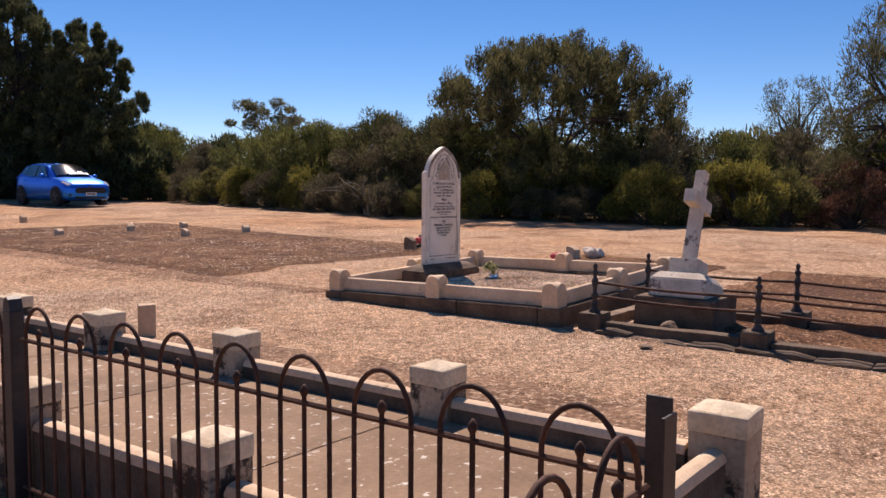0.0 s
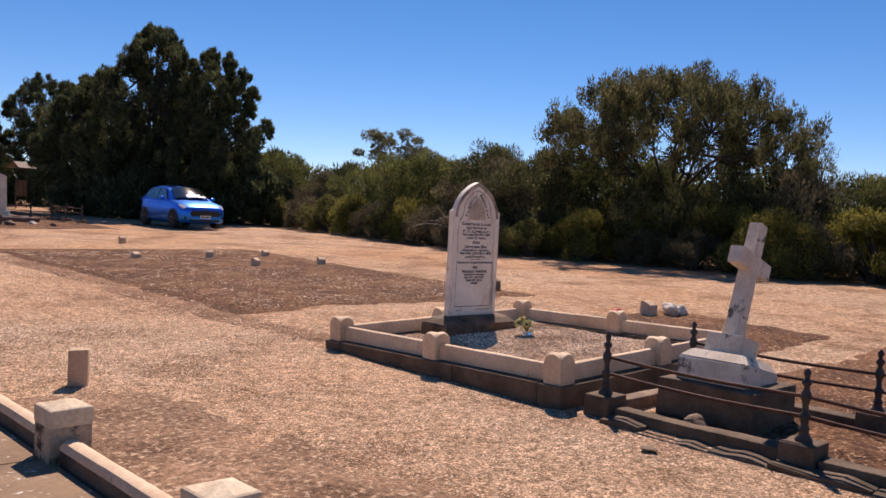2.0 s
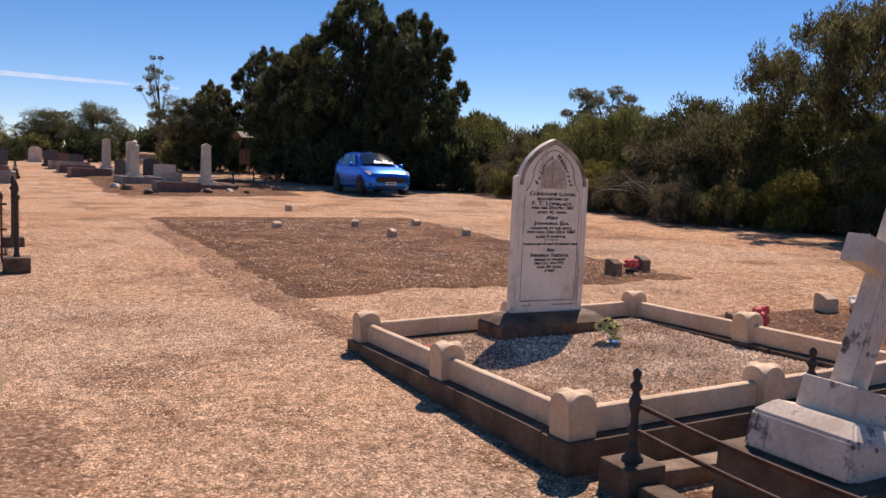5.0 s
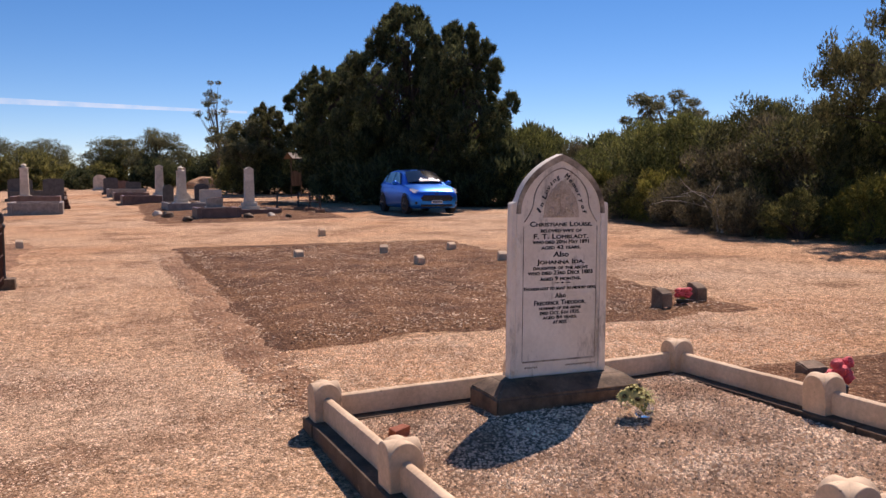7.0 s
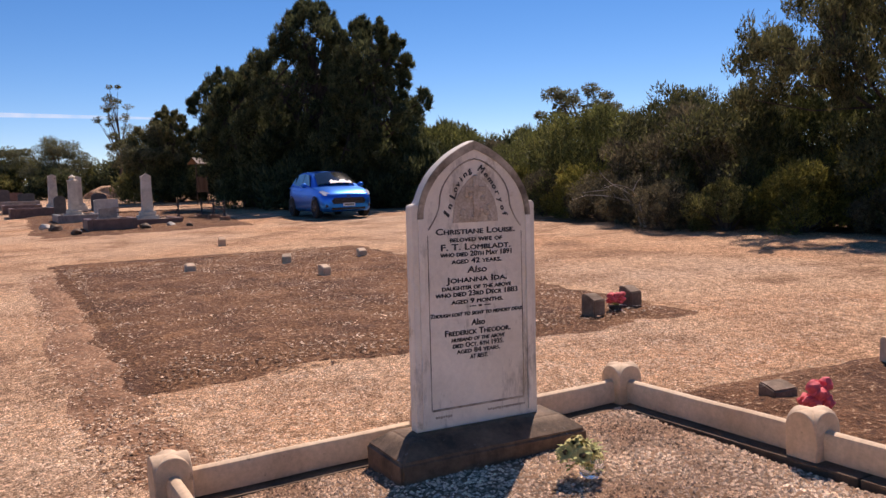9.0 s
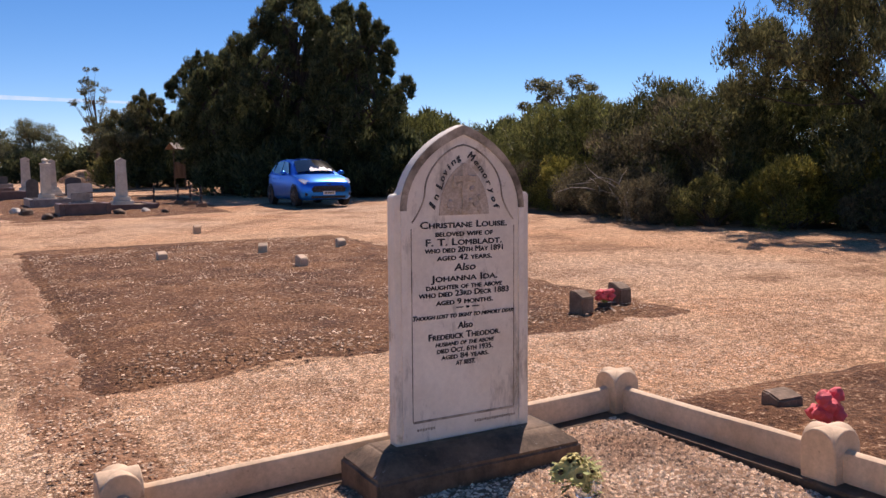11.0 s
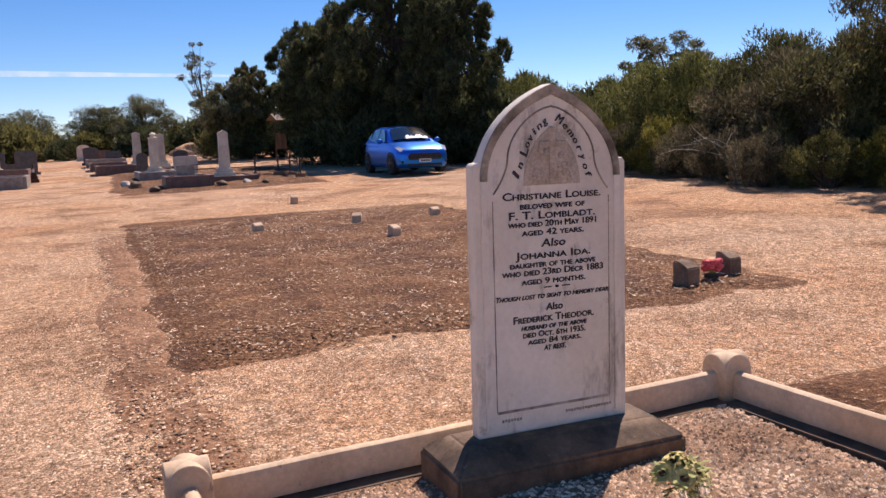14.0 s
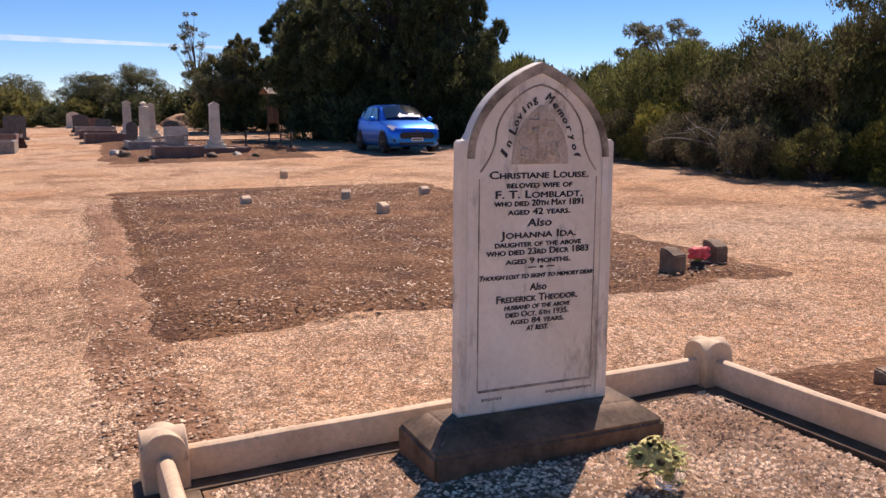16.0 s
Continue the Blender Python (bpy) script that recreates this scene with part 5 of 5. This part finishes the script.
def limbs(parent, base, targets, r0, material, seed, fork=0.35, trunk_top=None):
    rg = np.random.default_rng(seed)
    bm = B()
    top = Vector(trunk_top)
    mid = Vector(base).lerp(top, 0.5) + Vector((rg.uniform(-0.1, 0.1), rg.uniform(-0.1, 0.1), 0))
    tube(bm, [tuple(Vector(base) - Vector((0, 0, 0.1))), tuple(mid), tuple(top)], [r0 * 1.25, r0, r0 * 0.7], 9)
    smooth(part("trunk", bm, material, parent), 80)
    bm = B()
    for t in targets:
        t = Vector(t[:3])
        k = rg.uniform(fork, 1.0)
        s = Vector(base).lerp(top, k)
        c = s.lerp(t, 0.5) + Vector((rg.uniform(-0.2, 0.2), rg.uniform(-0.2, 0.2), rg.uniform(0.0, 0.25) * (t - s).length * 0.5))
        tube(bm, [tuple(s), tuple(c), tuple(t)], [r0 * 0.34, r0 * 0.2, r0 * 0.06], 5)
    part("branchwork", bm, material, parent)


def dome(seed, n, rx, ry, z0, z1, cr, lower=0.0, fill=0.6):
    """Clump centres over a flattened dome between the heights z0 and z1."""
    rg = np.random.default_rng(seed)
    out = []
    for i in range(n):
        a = rg.uniform(0, 6.283)
        t = rg.uniform(lower, 1.0)
        k = math.sqrt(max(0.0, 1 - max(0, t) ** 2.4))
        f = rg.uniform(fill, 1.0)
        lump = 1 + 0.16 * math.sin(3 * a + seed) + 0.1 * math.sin(5 * a + 2 * seed)
        out.append((rx * k * f * lump * math.cos(a), ry * k * f * lump * math.sin(a), z0 + (z1 - z0) * t * (0.6 + 0.4 * f) * (0.94 + 0.06 * lump), cr * rg.uniform(0.7, 1.35)))
    return out


def cypress(x, y, h, rx, seed, lab, material, z0=0.25, n=150, per=230, cr=0.42, ry=None, spread=1.5, trunk=0.22, length=0.13, fill=0.5, low=-0.25):
    """A round native cypress: limbs fan out from low down and end in upright tufts."""
    e = thing("cypress_tree", x, y, ground_z(x, y), 0, lab, "tree")
    cl = dome(seed, n, rx, ry or rx, h * z0, h - cr * 1.1, cr, low, fill)
    rg = np.random.default_rng(seed + 7)
    tufts = [(c[0] + rg.uniform(-0.1, 0.1), c[1] + rg.uniform(-0.1, 0.1), c[2] + c[3] * 0.8, c[3] * 0.55) for c in cl]
    limbs(e, (0, 0, 0), cl[: int(n * 0.45)], trunk, M_BARK, seed, 0.12, (0.1, 0.05, h * 0.55))
    sprays("crown", cl + tufts, per // 2, length, 0.014, 1.0, spread, material, e, seed)
    return e


def dome_cypress(x, y, h, r, rim, seed, lab, material):
    """A wide native cypress: limbs fan out and up from a short trunk to a shell of upright brushy tufts."""
    e = thing("cypress_tree", x, y, ground_z(x, y), 0, lab, "tree")
    rg = np.random.default_rng(seed)
    mains = []
    for k in range(11):
        a = 2 * math.pi * k / 9 + rg.uniform(-0.2, 0.2) if k < 9 else rg.uniform(0, 6.28)
        out = rg.uniform(0.62, 0.8) * r if k < 9 else 0.25 * r
        s0 = Vector((0, 0, rg.uniform(0.7, 1.5)))
        end = Vector((out * math.cos(a), out * math.sin(a), rim + (h - rim) * (0.45 if k < 9 else 0.7)))
        pts = [s0]
        for i in range(1, 6):
            t = i / 5
            pts.append(Vector((end.x * t, end.y * t, s0.z + (end.z - s0.z) * t ** (0.8 if k < 9 else 0.6))) + Vector((rg.normal(), rg.normal(), rg.normal() * 0.5)) * 0.07)
        mains.append(pts)
    trunk = B()
    tube(trunk, [(0, 0, -0.1), (0.05, 0.02, 0.6), (0.02, 0, 1.5)], [0.24, 0.19, 0.13], 10)
    smooth(part("trunk", trunk, M_BARK, e), 80)
    wood = B()
    for pts in mains:
        tube(wood, [tuple(p) for p in pts], [0.062, 0.05, 0.04, 0.031, 0.023, 0.014], 6)
    tufts = []
    for i in range(150):
        t = (i + 0.5) / 150
        a = 2.39996 * i + rg.uniform(-0.3, 0.3)
        ct = 1 - t * 1.04
        st = math.sqrt(max(0.0, 1 - ct * ct))
        f = (1 + 0.10 * math.sin(3 * a + seed) + 0.07 * math.sin(5 * a)) * (rg.uniform(0.84, 1.03) if i % 4 else rg.uniform(0.45, 0.8))
        c = Vector((r * st * f * math.cos(a), r * st * f * math.sin(a), rim + (h - rim - 0.35) * ct * rg.uniform(0.86, 1.02)))
        near = min((p for pts in mains for p in pts[2:5]), key=lambda p: (p - c).length + max(0.0, p.z - c.z) * 2)
        mid = near.lerp(c, 0.5) + Vector((0, 0, -0.06 * (c - near).length))
        tube(wood, [tuple(near), tuple(mid), tuple(c)], [0.026, 0.018, 0.007], 4)
        size = rg.uniform(0.34, 0.56)
        for j in range(9):
            d = Vector((rg.normal(), rg.normal(), rg.normal() * 0.6)) * size * 0.45
            q = c + d
            tufts.append((q.x, q.y, q.z, rg.uniform(0.10, 0.17)))
            if j < 3:
                tube(wood, [tuple(c - Vector((0, 0, 0.12))), tuple(q)], [0.009, 0.004], 4)
    part("branchwork", wood, M_BARK, e)
    sprays("crown", tufts, 74, 0.10, 0.016, 1.4, 2.0, material, e, seed)
    return e


def tall_tree(x, y, h, r, seed, lab, material, n=44, per=95, lobe=0.8, z0=0.14):
    """A ragged evergreen: boughs that end in upright tufted lobes, with gaps between them."""
    e = thing("pine_tree", x, y, ground_z(x, y), 0, lab, "tree")
    rg = np.random.default_rng(seed)
    lobes, cl = [], []
    for i in range(n):
        t = min(1.0, (i + rg.uniform(0, 1)) / n)
        a = 2.4 * i + rg.uniform(-0.4, 0.4)
        hull = r * min(1.0, 0.78 + 0.7 * t) * max(0.0, 1 - t ** 3.0) ** 0.6
        k = hull * rg.uniform(0.45, 1.12)
        size = lobe * (1.1 - 0.45 * t) * rg.uniform(0.55, 1.15)
        c = (k * math.cos(a), k * math.sin(a), h * z0 + (h - h * z0 - size * 1.1) * t)
        lobes.append(c)
        cl.append((*c, size * 0.5))
        for j in range(11):
            d = Vector((rg.normal(), rg.normal(), rg.normal() + 0.5)).normalized()
            o = Vector((math.cos(a), math.sin(a), 0.0)) * size * 0.25
            cl.append((c[0] + d.x * size * 0.75 + o.x, c[1] + d.y * size * 0.75 + o.y, c[2] + d.z * size * 0.95, size * rg.uniform(0.16, 0.32)))
    limbs(e, (0, 0, 0), lobes, 0.2, M_BARK, seed, 0.1, (0.15, 0, h * 0.82))
    sprays("crown", cl, per, 0.17, 0.024, 0.9, 1.6, material, e, seed)
    return e


def shrub(name, h, r, seed, lab, material, n=34, per=170, cr=0.32, length=0.11, width=0.014, up=0.35, twig=M_BARK):
    e = thing(name, 0, 0, 0, 0, lab, "shrub")
    cl = dome(seed, n, r, r, h * 0.22, h - cr * 0.8, cr, -0.2, 0.62)
    rg = np.random.default_rng(seed + 50)
    bm = B()
    for c in cl[: n * 2 // 3]:
        b0 = Vector((rg.uniform(-0.12, 0.12), rg.uniform(-0.12, 0.12), -0.08))
        t = Vector(c[:3])
        tube(bm, [tuple(b0), tuple(b0.lerp(t, 0.5) + Vector((0, 0, 0.08))), tuple(t)], [0.025, 0.015, 0.004], 4)
    part("branchwork", bm, twig, e)
    sprays("foliage", cl, per, length, width, up, 1.0, material, e, seed)
    return e


KINDS = {}
for key, h, r, seed, lab, mm, n, per, cr in (
        ("low_olive", 1.3, 0.95, 11, "low rounded olive green shrub", M_OLIVE, 40, 470, 0.26),
        ("low_lime", 1.3, 0.95, 12, "low yellow green shrub", M_LIME, 38, 470, 0.26),
        ("low_grey", 1.2, 0.9, 13, "low grey brown dry shrub", M_GREYF, 38, 320, 0.24),
        ("low_rust", 1.4, 0.9, 14, "dry rust coloured shrub", M_RUST, 34, 320, 0.24),
        ("big_olive", 3.2, 2.0, 21, "tall dense olive green scrub", M_SCRUB, 80, 330, 0.38),
        ("big_dark", 3.3, 2.0, 22, "tall dense dark green scrub", M_SCRUBD, 84, 330, 0.38),
        ("big_grey", 3.0, 1.9, 23, "tall grey brown scrub with bare twigs", M_GREYF, 64, 280, 0.38),
        ("big_lime", 3.2, 1.9, 24, "tall yellow green scrub", M_LIME, 76, 330, 0.38),
        ("far_olive", 3.2, 2.0, 25, "distant olive green scrub", M_OLIVE, 55, 110, 0.5),
        ("far_dark", 3.3, 2.0, 26, "shaded dark green undergrowth", M_CYPD, 55, 130, 0.5)):
    KINDS[key] = [None, (h, r, seed, lab, mm, n, per, cr)]


def plant(key, x, y, h, rz=0, wide=1.0):
    first, (h0, r, seed, lab, mm, n, per, cr) = KINDS[key]
    if first is None:
        big = not key.startswith("low")
        first = shrub("scrub_bush" if big else "shrub", h0, r, seed, lab, mm, n, per, cr, 0.3 if key.startswith("far") else 0.11 if big else 0.065, 0.05 if key.startswith("far") else 0.017 if big else 0.012, 0.9 if big else 0.5)
        first["group"] = "scrub beside the track"
        KINDS[key][0] = first
        ob = first
    else:
        ob = copy_thing(first, Matrix.Identity(4))
    k = h / h0
    ob.location = (x, y, ground_z(x, y) + 0.02)
    ob.rotation_euler = (0, 0, radians(rz))
    ob.scale = (k * wide, k * wide, k)
    return ob


for i, (key, x, y, h) in enumerate((
        ("big_olive", 15.0, 27.5, 3.5), ("big_grey", 15.5, 24.5, 2.6), ("big_olive", 15.4, 21.5, 2.8), ("big_olive", 14.8, 18.5, 3.3), ("big_olive", 13.9, 15.8, 3.3), ("big_dark", 14.3, 13.2, 3.5), ("big_grey", 12.9, 11.6, 2.9), ("big_dark", 13.2, 10.2, 3.2),
        ("big_olive", 14.6, 8.6, 3.1), ("big_dark", 13.6, 6.6, 2.6), ("big_dark", 15.0, 5.0, 2.7), ("big_grey", 15.8, 3.6, 2.8), ("big_olive", 16.6, 2.0, 2.8), ("big_grey", 18.0, 0.4, 2.8), ("big_olive", 19.2, -1.6, 2.6), ("big_grey", 21.0, -4.0, 2.6),
        ("far_dark", 17.6, 25.5, 3.0), ("far_olive", 18.0, 20, 3.2), ("big_dark", 17.5, 16, 3.7), ("big_olive", 17.0, 11, 3.4), ("far_dark", 19, 6, 3.0), ("far_olive", 21, 2, 3.0), ("far_dark", 23, -2, 3.2), ("big_olive", 13.8, 31.5, 3.8), ("far_dark", 17, 31, 3.6), ("big_olive", 24, -7, 3.0), ("far_dark", 10.0, 31.4, 3.4), ("far_dark", 12.2, 30.6, 3.6), ("far_dark", 9.6, 29.6, 2.2), ("far_dark", 11.6, 27.2, 2.4), ("far_dark", 13.2, 26.2, 2.6), ("far_dark", 8.6, 33.5, 2.4), ("far_dark", 10.4, 46.5, 2.6), ("far_dark", 8.2, 47.5, 2.4), ("far_olive", 6.6, 50, 2.4), ("far_olive", 8.4, 54, 2.8), ("far_olive", 9.6, 61, 3.4), ("far_dark", 13, 42, 3.2), ("far_olive", 23, 12, 3.4), ("far_olive", 24, 20, 3.4))):
    plant(key, x, y, h, i * 67, 1.05)
for i, (key, x, y, h) in enumerate((
        ("low_olive", 13.0, 25.0, 1.5), ("low_grey", 13.2, 22.8, 1.4), ("low_olive", 12.9, 20.8, 1.5), ("low_lime", 12.6, 18.8, 1.5), ("low_grey", 12.2, 16.8, 1.4), ("low_lime", 12.0, 14.8, 1.5), ("low_grey", 11.4, 13.2, 1.3), ("low_grey", 11.0, 11.4, 1.2), ("low_grey", 10.4, 9.9, 1.1),
        ("low_olive", 10.9, 8.75, 1.1), ("low_lime", 11.7, 7.5, 1.4), ("low_grey", 12.2, 6.0, 1.0), ("low_grey", 12.6, 4.8, 1.05), ("low_lime", 12.8, 2.9, 1.65), ("low_grey", 13.4, 2.2, 1.4), ("low_lime", 14.0, 0.9, 1.8), ("low_olive", 15.0, 0.0, 1.6), ("low_grey", 16.0, -0.6, 1.4), ("low_rust", 15.7, -1.5, 1.85),
        ("low_olive", 18.0, -2.6, 1.6), ("low_grey", 19.5, -4.2, 1.5), ("low_lime", 13.0, 7.2, 1.8), ("low_lime", 13.4, 4.4, 1.7))):
    plant(key, x + 0.25, y, h * 0.97, i * 53, 0.92)

dome_cypress(15.1, 7.0, 5.65, 3.75, 2.75, 31, "broad round topped native cypress tree with fanning limbs above scrub", M_CYP)
cypress(17.9, -2.5, 6.7, 2.2, 32, "tall dark native cypress tree beyond the track", M_CYP, 0.2, 160, 330, 0.42)
cypress(24.7, 2.2, 5.4, 1.6, 33, "slim open native cypress tree in the distance", M_GUM, 0.4, 60, 160, 0.4)
cypress(25.3, 7.0, 4.4, 1.3, 34, "small native cypress tree in the distance", M_CYP, 0.3, 50, 160, 0.36)
tall_tree(10.6, 31.2, 8.75, 2.65, 41, "tall dark pine tree behind the parked car", M_CYPD, 78, 105, 0.82, 0.14)
tall_tree(11.6, 27.3, 7.5, 2.1, 42, "tall dark pine tree shading the parked car", M_CYPD, 62, 100, 0.72, 0.12)
tall_tree(8.5, 34.3, 6.2, 1.7, 43, "dark pine tree in the clump beside the graves", M_CYPD, 46, 95, 0.75, 0.06)
tall_tree(10.9, 47.6, 7.9, 2.4, 44, "dark pine tree at the edge of the graves", M_CYPD, 46, 95, 0.8, 0.06)
tall_tree(7.9, 48.6, 5.6, 2.2, 45, "smaller olive green pine tree at the edge of the graves", M_CYP, 36, 95, 0.75, 0.06)
tall_tree(10.4, 37.0, 7.0, 2.6, 46, "tall dark pine tree in the clump", M_CYPD, 50, 95, 0.85)
tall_tree(13.5, 33.5, 7.0, 2.6, 47, "tall dark pine tree in the clump", M_CYPD, 50, 95, 0.85)


def gum(x, y, h, r, seed, lab, n=26, per=150, cr=0.6, bare=0.55, material=None):
    e = thing("gum_tree", x, y, ground_z(x, y), 0, lab, "tree")
    rg = np.random.default_rng(seed)
    cl = []
    for i in range(n):
        a, f = rg.uniform(0, 6.283), rg.uniform(0.15, 1.0)
        cl.append((r * f * math.cos(a), r * f * math.sin(a), h * (bare + (0.97 - bare) * rg.uniform(0.2, 1) * (1.12 - 0.35 * f * f)), cr * rg.uniform(0.6, 1.3)))
    limbs(e, (0, 0, 0), cl, 0.13, M_BARK, seed, 0.5, (0.2, 0.1, h * bare))
    sprays("crown", cl, per * 2, 0.17, 0.03, -0.1, 0.55, material or M_GUM, e, seed)
    return e


gum(24.3, 30.3, 5.3, 2.6, 51, "open crowned eucalypt rising behind scrub", 26, 130, 0.5)
gum(8.2, 71.4, 9.1, 1.7, 52, "tall bare trunked gum tree with a small open crown", 20, 60, 0.36, 0.5)
gum(9.3, 66.0, 5.6, 2.4, 53, "green eucalypt beyond the graves", 40, 200, 0.7, 0.3)
gum(8.8, 56.0, 4.2, 2.0, 54, "green eucalypt beyond the graves", 36, 200, 0.65, 0.25)
gum(7.2, 48.0, 4.2, 1.8, 58, "grey green eucalypt beyond the graves", 34, 200, 0.6, 0.2)
gum(-7.5, 92.0, 5.0, 5.0, 55, "spreading eucalypt at the end of the track", 60, 200, 1.0, 0.35)
gum(0.6, 92.0, 4.8, 3.2, 56, "spreading eucalypt at the end of the track", 60, 200, 0.9, 0.3)
gum(4.7, 87.0, 5.7, 3.0, 57, "spreading eucalypt at the end of the track", 56, 200, 0.9, 0.3)
gum(-12.5, 90.0, 5.0, 5.0, 59, "spreading eucalypt at the end of the track", 60, 200, 1.0, 0.3)

# far scrub all round
rg = np.random.default_rng(77)
far = []
for i in range(2200):
    a = rg.uniform(0, 6.283)
    d = rg.uniform(100, 150)
    far.append((d * math.sin(a), 10 + d * math.cos(a), 0.5 + rg.uniform(0.0, 3.0) * (0.6 + 0.4 * math.sin(a * 23)), rg.uniform(0.9, 1.9)))
ob = sprays("far_scrub", far, 90, 0.7, 0.14, 0.2, 0.8, M_OLIVE, None, 78)
tagged(ob, "distant olive scrub along the horizon", "scrub", kind="stuff")

for i in range(17):
    x = -26 + i * 2.3
    plant(("far_olive", "far_dark", "far_olive")[i % 3], x, 88 + 5 * math.sin(i * 2.3), 3.0 + 1.2 * math.sin(i * 1.7) if not 9.0 < i < 10.5 else 2.0, i * 71, 1.35)

# dead grey branch in the scrub
branch = thing("dead_branch", 10.75, 10.9, ground_z(10.75, 10.9), 0, "bleached dead branches sticking out of scrub", "dead branch")
rg = np.random.default_rng(9)
for k in range(5):
    p = Vector((0.25, rg.uniform(-0.25, 0.25), -0.05))
    d = Vector((rg.uniform(-0.35, 0.1), rg.uniform(-0.5, 0.5), 1.0))
    pts = [p.copy()]
    for j in range(6):
        bend = 0.25 if j < 2 else 0.75
        d = (d + Vector((rg.uniform(-bend, bend * 0.4), rg.uniform(-bend, bend), rg.uniform(-bend, 0.1)))).normalized()
        p = p + d * 0.34
        pts.append(p.copy())
    bm = B()
    tube(bm, [tuple(q) for q in pts], [0.024, 0.02, 0.017, 0.013, 0.01, 0.007, 0.003], 5)
    fork = pts[3] + Vector((rg.uniform(-0.3, 0.0), rg.uniform(-0.35, 0.35), rg.uniform(0.0, 0.3)))
    tube(bm, [tuple(pts[3]), tuple(pts[3].lerp(fork, 0.5) + Vector((0, 0, 0.05))), tuple(fork)], [0.011, 0.008, 0.003], 4)
    part("twig", bm, M_BARKG, branch)

# thin cloud streak far away
bm = B()
cx = [(-260 + 26 * i, 880.0) for i in range(17)]
for i in range(16):
    (xa, ya), (xb, yb) = cx[i], cx[i + 1]
    za, zb = 68.5 - i * 0.42, 68.5 - (i + 1) * 0.42
    wa, wb = 3.4 * (1 - i / 17) + 0.9, 3.4 * (1 - (i + 1) / 17) + 0.9
    bm.faces.new([bm.verts.new(p) for p in ((xa, ya, za + 10 - wa), (xb, yb, zb + 10 - wb), (xb, yb, zb + 10 + wb), (xa, ya, za + 10 + wa))])
bmesh.ops.remove_doubles(bm, verts=bm.verts[:], dist=0.01)
M_CLOUD = bpy.data.materials.new("thin cloud")
M_CLOUD.use_nodes = True
nt = M_CLOUD.node_tree
nt.nodes.remove(nt.nodes["Principled BSDF"])
tc = nt.nodes.new("ShaderNodeTexCoord")
n1 = tex(nt, tc.outputs["Object"], 0.03, 5)
fac = ramp(nt, n1.outputs[0], [(0.3, (0.05, 0.05, 0.05)), (0.75, (0.62, 0.62, 0.62))])
em = nt.nodes.new("ShaderNodeEmission")
em.inputs[0].default_value, em.inputs[1].default_value = (0.9, 0.95, 1.0, 1), 0.9
tp = nt.nodes.new("ShaderNodeBsdfTransparent")
mx = nt.nodes.new("ShaderNodeMixShader")
nt.links.new(fac, mx.inputs[0])
nt.links.new(tp.outputs[0], mx.inputs[1])
nt.links.new(em.outputs[0], mx.inputs[2])
nt.links.new(mx.outputs[0], nt.nodes["Material Output"].inputs[0])
ob = part("backdrop_cloud", bm, M_CLOUD, None)
ob.visible_shadow = False
tagged(ob, "thin white streak of high cloud in blue sky", "cloud", kind="structure")
